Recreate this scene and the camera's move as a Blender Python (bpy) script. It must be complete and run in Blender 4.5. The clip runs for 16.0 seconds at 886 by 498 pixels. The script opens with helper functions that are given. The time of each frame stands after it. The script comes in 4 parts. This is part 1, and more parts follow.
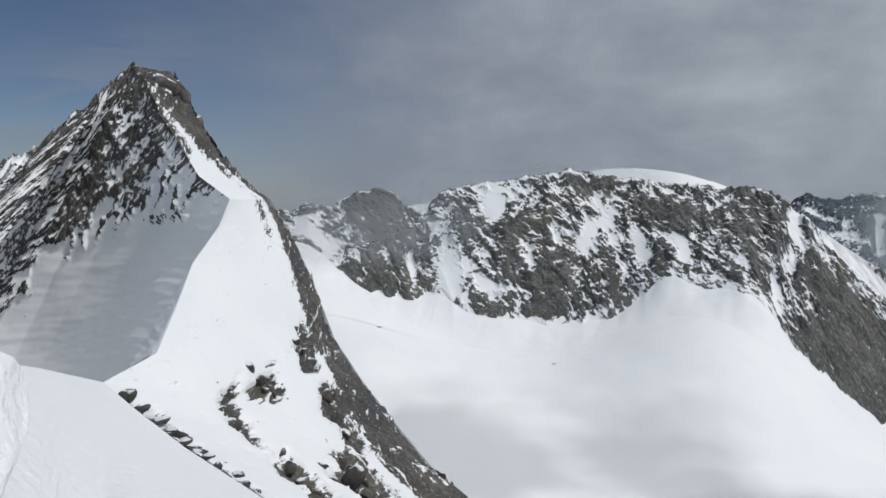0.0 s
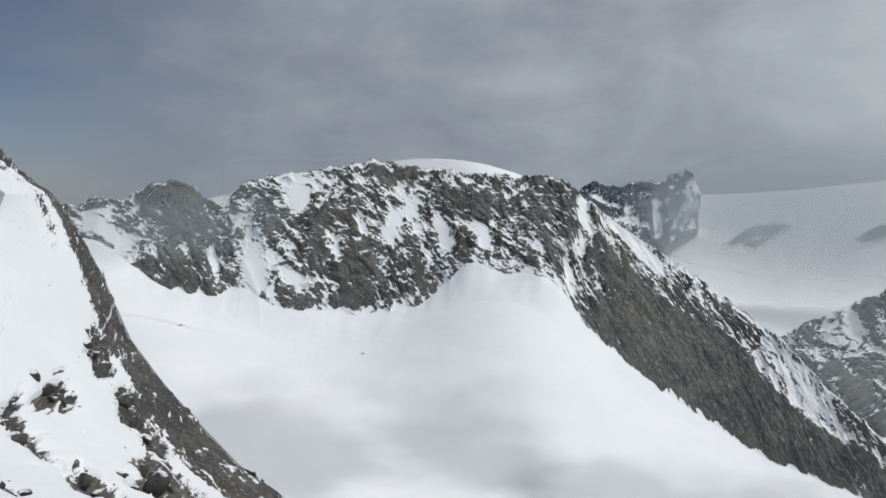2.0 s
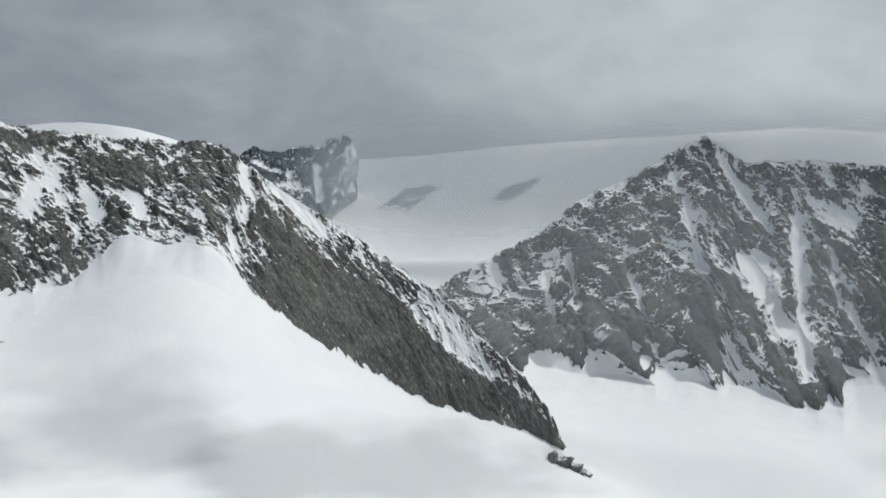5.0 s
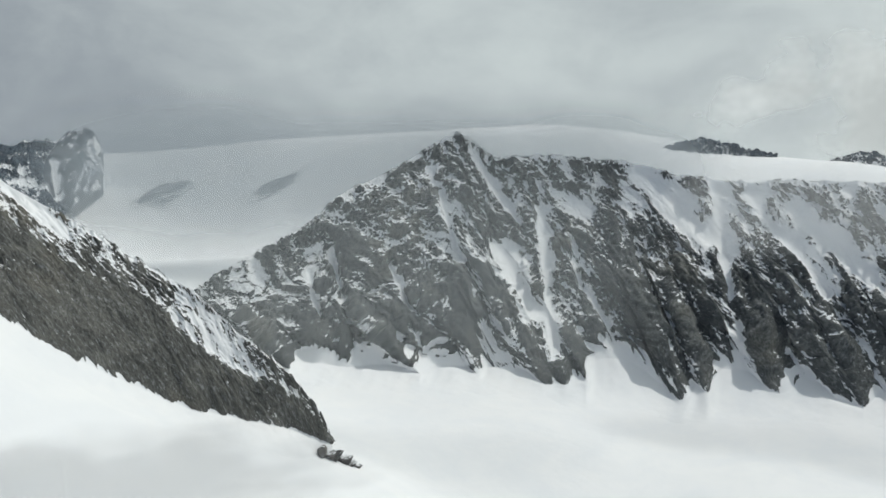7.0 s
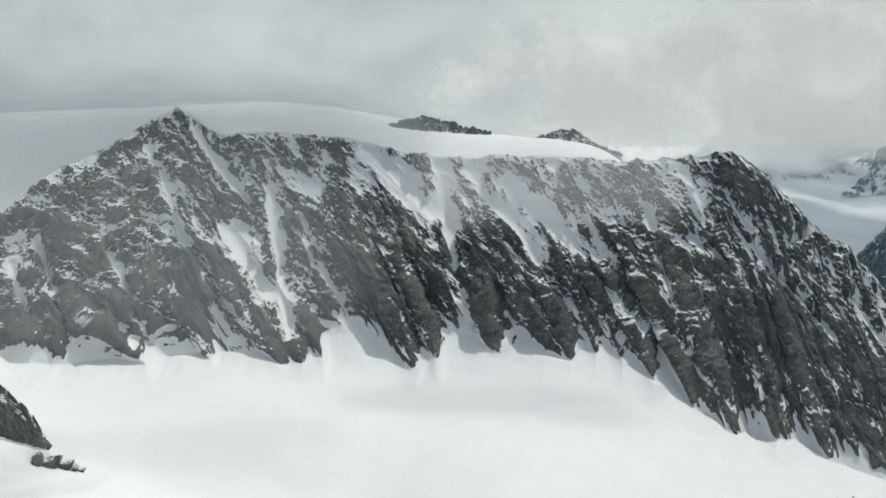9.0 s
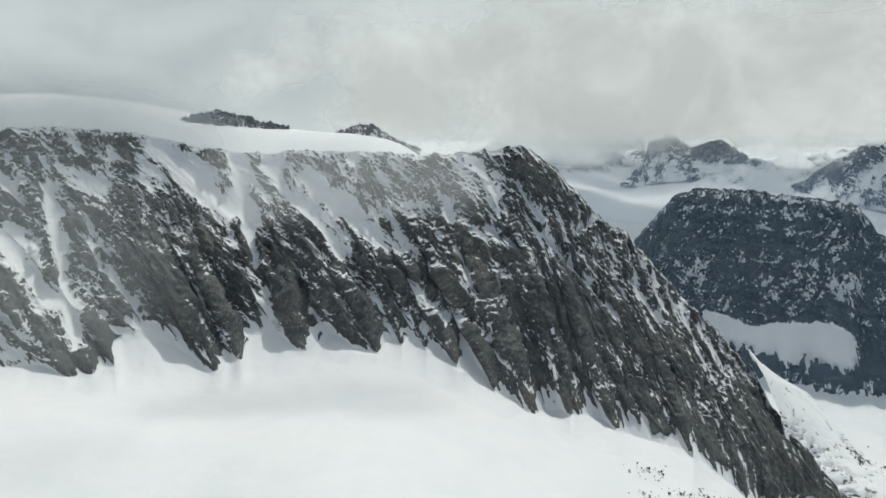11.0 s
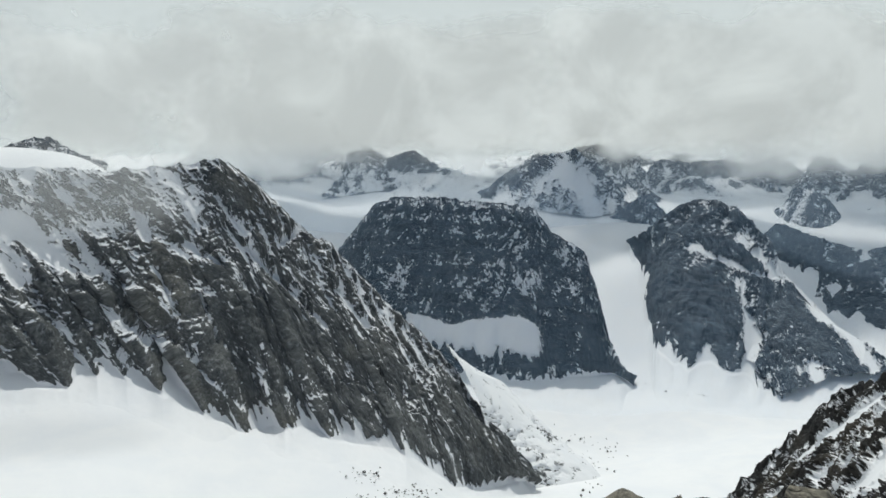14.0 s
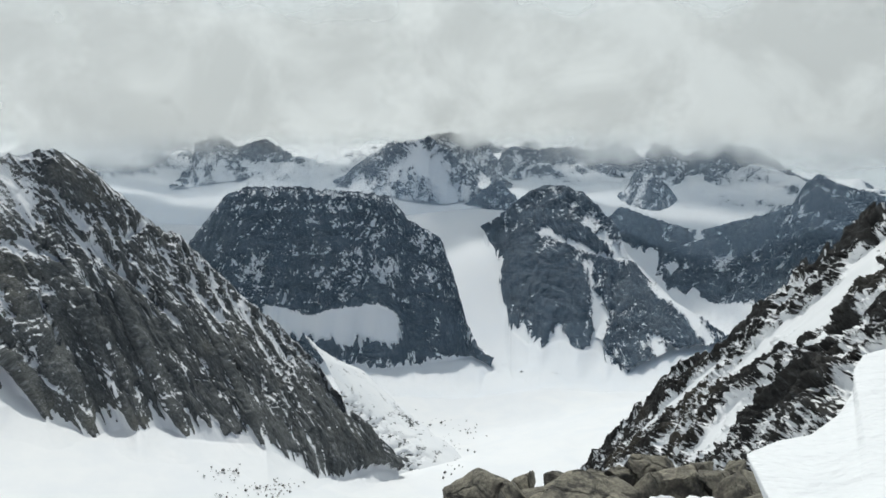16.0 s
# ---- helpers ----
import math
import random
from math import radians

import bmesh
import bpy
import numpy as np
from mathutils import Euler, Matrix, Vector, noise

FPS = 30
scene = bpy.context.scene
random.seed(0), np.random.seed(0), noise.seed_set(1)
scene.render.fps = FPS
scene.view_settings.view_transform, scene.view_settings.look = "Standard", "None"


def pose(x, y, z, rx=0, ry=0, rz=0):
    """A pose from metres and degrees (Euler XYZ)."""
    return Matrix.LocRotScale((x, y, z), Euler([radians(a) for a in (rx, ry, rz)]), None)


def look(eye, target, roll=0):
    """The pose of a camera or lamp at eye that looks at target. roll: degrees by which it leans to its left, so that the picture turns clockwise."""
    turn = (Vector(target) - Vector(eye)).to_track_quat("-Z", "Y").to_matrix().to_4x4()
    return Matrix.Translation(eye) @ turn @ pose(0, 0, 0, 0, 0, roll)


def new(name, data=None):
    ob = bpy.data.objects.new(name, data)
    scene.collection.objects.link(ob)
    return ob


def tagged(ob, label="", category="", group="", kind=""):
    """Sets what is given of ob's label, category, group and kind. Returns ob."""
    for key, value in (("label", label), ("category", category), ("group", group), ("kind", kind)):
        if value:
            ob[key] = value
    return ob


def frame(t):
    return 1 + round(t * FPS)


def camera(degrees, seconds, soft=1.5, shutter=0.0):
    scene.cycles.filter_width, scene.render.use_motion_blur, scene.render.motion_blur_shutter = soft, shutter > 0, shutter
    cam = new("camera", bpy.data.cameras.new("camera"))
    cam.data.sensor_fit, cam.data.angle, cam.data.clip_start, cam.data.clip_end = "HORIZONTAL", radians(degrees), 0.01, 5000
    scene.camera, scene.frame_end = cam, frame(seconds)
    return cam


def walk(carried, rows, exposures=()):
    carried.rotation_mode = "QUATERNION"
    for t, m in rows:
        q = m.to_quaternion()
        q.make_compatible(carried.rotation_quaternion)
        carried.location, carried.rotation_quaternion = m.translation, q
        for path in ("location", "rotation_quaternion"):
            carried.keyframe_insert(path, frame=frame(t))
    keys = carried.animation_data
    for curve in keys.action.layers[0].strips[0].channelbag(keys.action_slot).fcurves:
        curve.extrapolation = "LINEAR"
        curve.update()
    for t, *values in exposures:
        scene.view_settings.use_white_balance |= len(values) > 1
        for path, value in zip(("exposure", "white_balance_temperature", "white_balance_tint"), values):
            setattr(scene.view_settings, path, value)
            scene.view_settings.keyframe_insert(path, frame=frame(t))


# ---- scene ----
# A wide view from a summit: a hand-held camera turns on the spot past snowy ridges, a glacier basin and far peaks.
cam = camera(56.03, 16.0, soft=1.6)
EYE, ARM = 1.7, 0.3
# seconds, heading, pitch, roll in degrees
ROWS = [
    (0.0, 0.04, -3.57, -0.57),
    (0.5, -3.86, -3.64, -0.62),
    (1.0, -6.83, -3.84, -0.14),
    (1.5, -9.83, -3.79, -0.02),
    (2.0, -13.3, -4.16, 0.05),
    (2.5, -17.82, -4.57, 0.28),
    (3.0, -21.48, -4.69, 0.29),
    (5.5, -40.41, -6.77, 0.37),
    (6.0, -44.98, -6.68, 0.15),
    (6.5, -49.67, -7.14, 0.18),
    (7.0, -52.53, -7.15, 0.37),
    (7.5, -56.64, -7.71, 0.24),
    (8.0, -62.19, -8.12, -0.35),
    (8.5, -66.46, -8.41, 0.01),
    (9.0, -71.0, -8.75, 0.15),
    (9.5, -74.69, -8.97, 0.11),
    (12.0, -90.59, -8.53, -0.4),
    (12.5, -93.2, -8.23, -0.48),
    (13.0, -95.95, -8.75, -0.25),
    (13.5, -100.62, -8.89, -0.25),
    (14.0, -104.95, -8.25, -0.07),
    (14.5, -108.22, -8.37, 0.23),
    (15.0, -110.45, -8.96, 0.16),
    (15.5, -112.56, -9.17, 0.08),
    (16.0, -114.86, -9.04, -0.08),
]
walk(cam, [(t, pose(-ARM * math.sin(radians(yaw)), ARM * math.cos(radians(yaw)), EYE, 90 + pitch, roll, yaw)) for t, yaw, pitch, roll in ROWS],
     exposures=[(0.0, -0.12, 6200.0, 12.0), (3.0, -0.12, 6250.0, 11.0), (5.5, -0.08, 6300.0, 8.0), (9.0, 0.04, 6450.0, 6.0), (12.0, 0.02, 6400.0, 6.0), (16.0, 0.10, 6300.0, 7.0)])

# ---------------------------------------------------------------- light
SUN_AZ, SUN_EL = 104.0, 62.0
world = bpy.data.worlds.new("world")
scene.world = world
world.use_nodes = True


class Nodes:
    """A small helper to wire shader nodes."""

    def __init__(self, tree):
        self.tree = tree
        tree.nodes.clear()

    def add(self, kind, settings=None, **sockets):
        node = self.tree.nodes.new(kind)
        for key, value in (settings or {}).items():
            if key == "blend":
                node.blend_type = value
            elif key == "data":
                node.data_type = value
            elif key == "op":
                node.operation = value
            elif key == "name":
                node.attribute_name = value
            elif key == "sky":
                node.sky_type = value
            elif key == "clamp":
                node.use_clamp = value
            elif key == "noise":
                node.noise_type = value
            elif key == "feature":
                node.feature = value
        for key, value in sockets.items():
            key = key.replace("_", " ")
            sock = node.inputs[int(key[1:])] if key[0] == "i" and key[1:].isdigit() else node.inputs[key]
            if isinstance(value, bpy.types.NodeSocket):
                self.tree.links.new(value, sock)
            else:
                sock.default_value = value
        return node

    def link(self, a, b):
        self.tree.links.new(a, b)

    def math(self, op, a, b=0.0, clamp=False):
        return self.add("ShaderNodeMath", {"op": op, "clamp": clamp}, i0=a, i1=b).outputs[0]

    def ramp(self, fac, a, b):
        """0 at a, 1 at b, smooth between."""
        node = self.add("ShaderNodeMapRange", i0=fac, i1=a, i2=b)
        node.interpolation_type = "SMOOTHSTEP"
        return node.outputs[0]

    def mix(self, fac, a, b, blend="MIX"):
        node = self.add("ShaderNodeMix", {"data": "RGBA", "blend": blend})
        for sock, value in ((node.inputs[0], fac), (node.inputs[6], a), (node.inputs[7], b)):
            if isinstance(value, bpy.types.NodeSocket):
                self.tree.links.new(value, sock)
            else:
                sock.default_value = value
        return node.outputs[2]

    def noise(self, vector, scale, detail=4.0, rough=0.55, distort=0.0, kind="FBM"):
        node = self.add("ShaderNodeTexNoise", {"noise": kind}, Vector=vector, Scale=scale, Detail=detail, Roughness=rough, Distortion=distort)
        return node.outputs[0]

    def scaled(self, vector, x, y, z):
        return self.add("ShaderNodeMapping", Vector=vector, Scale=(x, y, z)).outputs[0]


w = Nodes(world.node_tree)
geo = w.add("ShaderNodeTexCoord").outputs["Generated"]
sky = w.add("ShaderNodeTexSky", {"sky": "NISHITA"})
sky.sun_disc, sky.sun_elevation, sky.sun_rotation, sky.altitude = False, radians(SUN_EL), radians(SUN_AZ), 3400
sky.air_density, sky.dust_density = 1.0, 1.5
xyz = w.add("ShaderNodeSeparateXYZ", Vector=geo)
# high cloud: thin towards the left of the first view, closed towards the sun
flat = w.scaled(geo, 1.0, 1.0, 2.4)
big = w.noise(flat, 1.5, 3.0, 0.5, 0.3)
fine = w.noise(w.scaled(geo, 1.0, 1.0, 1.9), 4.6, 6.0, 0.56, 0.2)
towards = w.math("ADD", w.math("MULTIPLY", xyz.outputs[0], 0.62), w.math("MULTIPLY", xyz.outputs[1], -0.30))
cover = w.math("ADD", w.math("ADD", towards, w.math("MULTIPLY", big, 1.1)), w.math("MULTIPLY", fine, 0.35))
low = w.ramp(xyz.outputs[2], 0.25, -0.02)
cover = w.ramp(w.math("ADD", cover, w.math("MULTIPLY", low, 0.34)), 0.26, 0.84)
tone = w.ramp(w.math("ADD", w.math("ADD", w.math("MULTIPLY", fine, 0.95), w.math("MULTIPLY", big, 0.25)), w.math("ADD", w.math("MULTIPLY", towards, 0.82), w.math("MULTIPLY", w.ramp(xyz.outputs[2], 0.25, 0.9), 0.45))), 0.25, 1.25)
cloud = w.mix(tone, (0.235, 0.262, 0.305, 1), (0.61, 0.655, 0.655, 1))
rift = w.noise(w.add("ShaderNodeMapping", Vector=geo, Rotation=(0.0, 0.12, 0.0), Scale=(1.0, 1.0, 6.0)).outputs[0], 3.6, 5.0, 0.6, 0.5)
gap = w.math("MULTIPLY", w.ramp(xyz.outputs[0], -0.20, -0.40), w.ramp(rift, 0.47, 0.60))
cover = w.math("MULTIPLY", cover, w.math("SUBTRACT", 1.0, gap))
bg_sky = w.add("ShaderNodeBackground", Color=sky.outputs[0], Strength=0.052)
bg_cloud = w.add("ShaderNodeBackground", Color=cloud, Strength=1.0)
both = w.add("ShaderNodeMixShader", i0=cover, i1=bg_sky.outputs[0], i2=bg_cloud.outputs[0])
w.link(both.outputs[0], w.add("ShaderNodeOutputWorld").inputs[0])

sun = new("sun", bpy.data.lights.new("sun", "SUN"))
sun.data.energy, sun.data.angle, sun.data.color = 1.95, radians(1.5), (1.0, 0.96, 0.9)
sun_way = Vector((math.sin(radians(SUN_AZ)) * math.cos(radians(SUN_EL)), math.cos(radians(SUN_AZ)) * math.cos(radians(SUN_EL)), math.sin(radians(SUN_EL))))
sun.matrix_world = look(sun_way * 900, (0, 0, 0))


# ---------------------------------------------------------------- materials
def material(name):
    m = bpy.data.materials.new(name)
    m.use_nodes = True
    return m, Nodes(m.node_tree)


def snow_colour(n, pos, grain):
    patch = n.noise(pos, 0.011, 4.0, 0.6, 0.5)
    drift = n.noise(pos, grain, 4.0, 0.6)
    c = n.mix(n.ramp(patch, 0.3, 0.7), (0.835, 0.85, 0.87, 1), (0.88, 0.885, 0.89, 1))
    return n.mix(n.math("MULTIPLY", n.ramp(drift, 0.45, 0.75), 0.2), c, (0.78, 0.80, 0.83, 1)), drift


def rock_colour(n, pos, uv, tints, grain, beds=False):
    a, b, c = tints
    big = n.noise(pos, grain * 0.06, 4.0, 0.6, 0.4)
    small = n.noise(n.scaled(uv, 1.0, 0.7, 1.0), grain, 6.0, 0.75)
    tint = n.mix(n.ramp(big, 0.42, 0.68), a, b)
    tint = n.mix(n.ramp(n.noise(pos, grain * 0.02, 3.0, 0.5), 0.52, 0.68), tint, c)
    if beds:
        strata = n.noise(n.scaled(pos, 0.15, 0.15, 1.0), grain * 0.25, 4.0, 0.6, 0.8)
        tint = n.mix(1.0, tint, n.mix(n.ramp(strata, 0.36, 0.62), (0.66, 0.67, 0.69, 1), (1.2, 1.18, 1.15, 1)), "MULTIPLY")
    shade = n.mix(n.ramp(small, 0.3, 0.7), (0.45, 0.45, 0.46, 1), (1.35, 1.33, 1.3, 1))
    return n.mix(1.0, tint, shade, "MULTIPLY"), small


def blocky(n, uv, grain, shift):
    """Height of broken rock: angular blocks and finer grain, taken a little further down the slope by shift metres."""
    at = n.add("ShaderNodeMapping", Vector=uv, Location=(0.0, shift, 0.0)).outputs[0]
    warp = n.add("ShaderNodeTexNoise", Vector=at, Scale=grain * 0.8, Detail=3.0).outputs[1]
    bent = n.add("ShaderNodeVectorMath", {"op": "MULTIPLY_ADD"}, i0=warp, i1=(0.9 / grain, 0.9 / grain, 0.0), i2=at).outputs[0]
    cells = n.add("ShaderNodeTexVoronoi", {"feature": "F1"}, Vector=n.scaled(bent, 1.0, 0.62, 1.0), Scale=grain * 0.7).outputs["Distance"]
    return n.math("SUBTRACT", n.math("MULTIPLY", n.noise(at, grain * 1.3, 5.0, 0.7), 1.1), n.math("MULTIPLY", cells, 0.55))


def rock_and_snow(name, grain, tints, edge=0.35, relief=1.0, stretch=0.42, coarse=5.0, speck=5.0, ledges=1.5, streak=0.4, wide=0.36, beds=False, dusted=0.3):
    """Rock where the attribute "rock" is high, snow where it is low and on the upper side of blocks; grain: marks per metre."""
    m, n = material(name)
    uv = n.add("ShaderNodeUVMap").outputs[0]
    pos = n.add("ShaderNodeNewGeometry").outputs["Position"]
    rock = n.add("ShaderNodeAttribute", {"name": "rock"}).outputs["Fac"]
    slant = n.scaled(uv, 1.0, stretch, 1.0)
    ragged = n.noise(slant, grain * 1.3, 7.0, 0.78, 0.0)
    patches = n.noise(n.scaled(uv, 1.0, streak, 1.0), grain * wide, 6.0, 0.68, 0.12)
    upper, lower = blocky(n, uv, grain * 0.75, -0.35 / grain), blocky(n, uv, grain * 0.75, 0.35 / grain)
    ledge = n.math("SUBTRACT", lower, upper)
    f = n.math("ADD", rock, n.math("MULTIPLY", n.math("SUBTRACT", ragged, 0.5), speck * edge))
    f = n.math("ADD", f, n.math("MULTIPLY", n.math("SUBTRACT", patches, 0.5), coarse * edge))
    f = n.math("SUBTRACT", f, n.math("MULTIPLY", ledge, ledges * edge))
    fac = n.ramp(f, -0.07, 0.07)
    snow, drift = snow_colour(n, pos, grain * 0.5)
    stone, small = rock_colour(n, pos, uv, tints, grain * 2.2, beds)
    # a dusting of snow lies on the rock
    dust = n.math("MULTIPLY", n.ramp(n.math("ADD", n.noise(slant, grain * 2.0, 4.0, 0.7), n.math("MULTIPLY", ledge, 0.5)), 0.5, 0.8), dusted)
    stone = n.mix(dust, stone, (0.62, 0.64, 0.68, 1))
    colour = n.mix(fac, snow, stone)
    body = n.math("ADD", n.math("MULTIPLY", small, 0.5), n.math("MULTIPLY", n.math("ADD", upper, lower), 0.45))
    height = n.math("ADD", n.math("MULTIPLY", fac, n.math("ADD", body, 0.3)), n.math("MULTIPLY", drift, 0.12))
    bump = n.add("ShaderNodeBump", Strength=0.55 * relief, Distance=1.0 / grain, Height=height)
    b = n.add("ShaderNodeBsdfPrincipled", Base_Color=colour, Roughness=n.math("ADD", n.math("MULTIPLY", fac, 0.25), 0.6), Normal=bump.outputs[0])
    b.inputs["Specular IOR Level"].default_value = 0.25
    n.link(b.outputs[0], n.add("ShaderNodeOutputMaterial").inputs[0])
    return m


def plain_snow(name, grain, strength=0.3, relief=1.0):
    m, n = material(name)
    pos = n.add("ShaderNodeNewGeometry").outputs["Position"]
    colour, drift = snow_colour(n, pos, grain)
    wave = n.noise(n.scaled(pos, 1.0, 0.35, 1.0), grain * 0.25, 5.0, 0.6, 0.5)
    h = n.math("ADD", n.math("MULTIPLY", drift, 0.5), wave)
    bump = n.add("ShaderNodeBump", Strength=strength, Distance=relief, Height=h)
    b = n.add("ShaderNodeBsdfPrincipled", Base_Color=colour, Roughness=0.62, Normal=bump.outputs[0])
    b.inputs["Specular IOR Level"].default_value = 0.3
    n.link(b.outputs[0], n.add("ShaderNodeOutputMaterial").inputs[0])
    return m


WARM = ((0.066, 0.064, 0.060, 1), (0.135, 0.126, 0.112, 1), (0.125, 0.112, 0.091, 1))
STONE = ((0.092, 0.095, 0.090, 1), (0.145, 0.147, 0.137, 1), (0.135, 0.131, 0.115, 1))
GREY = ((0.086, 0.095, 0.098, 1), (0.142, 0.151, 0.149, 1), (0.136, 0.140, 0.130, 1))
# distance haze is put into this rock tint, bluer than the nearer rock
HAZE_BLUE = ((0.040, 0.061, 0.086, 1), (0.074, 0.101, 0.132, 1), (0.071, 0.093, 0.116, 1))
# the shade of the spur's backlit face is painted into this near-black tint
BACKLIT_DARK = ((0.015, 0.015, 0.015, 1), (0.034, 0.032, 0.029, 1), (0.052, 0.046, 0.036, 1))
MAT_PEAK = rock_and_snow("peak_rock_and_snow", 0.40, WARM, 0.38, 1.0, 0.5, 6.0, 6.0, 1.0, 0.34, 0.36)
MAT_RIDGE = rock_and_snow("ridge_rock_and_snow", 0.18, STONE, 0.40, 0.6, 0.8, 9.0, 5.0, 0.8, 0.7, 0.42)
MAT_WALL = rock_and_snow("wall_rock_and_snow", 0.17, GREY, 0.40, 0.8, 0.7, 9.0, 5.5, 0.8, 0.34, 0.36)
MAT_FAR = rock_and_snow("hazed_far_rock_and_snow", 0.12, HAZE_BLUE, 0.42, 1.0, 0.7, 5.5, 8.0, 0.8, 0.5, 0.3, True)
MAT_SPUR = rock_and_snow("backlit_spur_rock_and_snow", 1.5, BACKLIT_DARK, 0.42, 1.0, 0.55, 6.5, 6.5, 0.9, 0.4, 0.3, False, 0.1)
MAT_GLACIER = plain_snow("glacier_snow", 0.035, 0.25, 6.0)
MAT_NEAR_SNOW = plain_snow("wind_packed_snow", 1.4, 1.0, 0.4)


# ---------------------------------------------------------------- noise and lofts
def lattice(ix, iy, seed):
    h = (ix.astype(np.int64) * 374761393 + iy.astype(np.int64) * 668265263 + seed * 974634777) & 0xFFFFFFFF
    h = ((h ^ (h >> 13)) * 1274126177) & 0xFFFFFFFF
    return ((h ^ (h >> 16)) & 0xFFFF) / 65535.0 * 2 * math.pi


def grain(x, y, seed=0):
    """Gradient noise, about -1 to 1."""
    x, y = np.broadcast_arrays(np.asarray(x, float), np.asarray(y, float))
    ix, iy = np.floor(x), np.floor(y)
    fx, fy = x - ix, y - iy
    sx, sy = fx ** 3 * (fx * (fx * 6 - 15) + 10), fy ** 3 * (fy * (fy * 6 - 15) + 10)

    def corner(dx, dy):
        a = lattice(ix + dx, iy + dy, seed)
        return np.cos(a) * (fx - dx) + np.sin(a) * (fy - dy)

    top = corner(0, 0) * (1 - sx) + corner(1, 0) * sx
    low = corner(0, 1) * (1 - sx) + corner(1, 1) * sx
    return 1.5 * (top * (1 - sy) + low * sy)


def layers(x, y, seed=0, octaves=5, gain=0.5):
    total, a, size = 0.0, 1.0, 1.0
    for k in range(octaves):
        total = total + a * grain(x * size, y * size, seed + 17 * k)
        a, size = a * gain, size * 2.03
    return total


def crags(x, y, seed=0, octaves=5, gain=0.55):
    """Sharp-crested noise, about -0.5 to 1."""
    total, a, size = 0.0, 1.0, 1.0
    for k in range(octaves):
        total = total + a * (0.55 - 1.6 * np.abs(grain(x * size, y * size, seed + 31 * k)))
        a, size = a * gain, size * 2.1
    return total


def step(x, a, b):
    q = np.clip((x - a) / (b - a), 0, 1)
    return q * q * (3 - 2 * q)


def resample(points, count, mode):
    p = np.array(points, float)
    if mode == "az":
        q = np.degrees(np.arctan2(p[:, 0], p[:, 1]))
        q = np.maximum.accumulate(q + np.arange(len(q)) * 1e-6)
    elif mode == "len":
        q = np.concatenate([[0], np.cumsum(np.linalg.norm(np.diff(p, axis=0), axis=1))])
    else:
        q = np.arange(len(p), dtype=float)
    if mode != "az":
        q = q / q[-1]
    return p, q


def loft(rows, nu, nv, mode="az", span=None, places=None, smooth=0.0):
    """A grid of points from row to row; with mode az the columns stand at even headings."""
    sampled = []
    if mode == "az":
        ps = [resample(r, nu, mode) for r in rows]
        lo = span[0] if span else min(q[0] for _, q in ps)
        hi = span[1] if span else max(q[-1] for _, q in ps)
        heads = np.linspace(lo, hi, nu)
        for p, q in ps:
            dist = np.interp(heads, q, np.hypot(p[:, 0], p[:, 1]))
            z = np.interp(heads, q, p[:, 2])
            a = np.radians(heads)
            sampled.append(np.stack([np.sin(a) * dist, np.cos(a) * dist, z], -1))
    else:
        heads = np.linspace(0, 1, nu)
        for r in rows:
            p, q = resample(r, nu, mode)
            sampled.append(np.stack([np.interp(heads, q, p[:, k]) for k in range(3)], -1))
    if smooth:
        k = max(3, int(nu * smooth))
        kern = np.hanning(2 * k + 1)
        kern /= kern.sum()
        for j in range(1, len(sampled)):
            pad = np.pad(sampled[j], ((k, k), (0, 0)), mode="reflect", reflect_type="odd")
            sampled[j] = np.stack([np.convolve(pad[:, c], kern, mode="valid") for c in range(3)], -1)
    sampled = np.array(sampled)
    n = len(rows)
    v = np.linspace(0, 1, nv)
    where = v * (n - 1) if places is None else np.interp(v, places, np.arange(n))
    i = np.minimum(where.astype(int), n - 2)
    fr = (where - i)[:, None, None]
    return sampled[i] * (1 - fr) + sampled[i + 1] * fr, heads, v


def normals(g):
    du = np.gradient(g, axis=1)
    dv = np.gradient(g, axis=0)
    n = np.cross(dv, du)
    return n / np.maximum(np.linalg.norm(n, axis=2, keepdims=True), 1e-9)


def grid_mesh(name, g, uv, rock=None, flip=False):
    nv, nu, _ = g.shape
    idx = np.arange(nv * nu).reshape(nv, nu)
    quads = np.stack([idx[:-1, :-1], idx[1:, :-1], idx[1:, 1:], idx[:-1, 1:]], -1).reshape(-1, 4)
    if flip:
        quads = quads[:, ::-1]
    me = bpy.data.meshes.new(name)
    me.vertices.add(nv * nu)
    me.vertices.foreach_set("co", g.reshape(-1).astype(np.float32))
    me.loops.add(quads.size)
    me.loops.foreach_set("vertex_index", quads.reshape(-1).astype(np.int32))
    me.polygons.add(len(quads))
    me.polygons.foreach_set("loop_start", np.arange(0, quads.size, 4, dtype=np.int32))
    layer = me.uv_layers.new(name="UVMap")
    layer.data.foreach_set("uv", uv.reshape(-1, 2)[quads.reshape(-1)].reshape(-1).astype(np.float32))
    if rock is not None:
        at = me.attributes.new("rock", "FLOAT", "POINT")
        at.data.foreach_set("value", rock.reshape(-1).astype(np.float32))
    me.update(calc_edges=True)
    me.polygons.foreach_set("use_smooth", np.ones(len(quads), bool))
    me.validate()
    return me


def slope(name, parent, mat, rows, nu, nv, cover, mode="az", span=None, bulk=10.0, jag=4.0, size=40.0, seed=1, shear=0.3, flip=False, label="", apron=None, along=False, rise=0.16, jagged=None, reach=0.10, ledge=None, couple=1.0, toes=0.0):
    """One flank of a mountain between its crest and its foot, and a snow apron below it where one is given. cover(u, v, s, d, n)
    gives the rock (over 0) and snow (under 0); rock stands proud of the snow. size: metres from rib to rib; shear: sideways
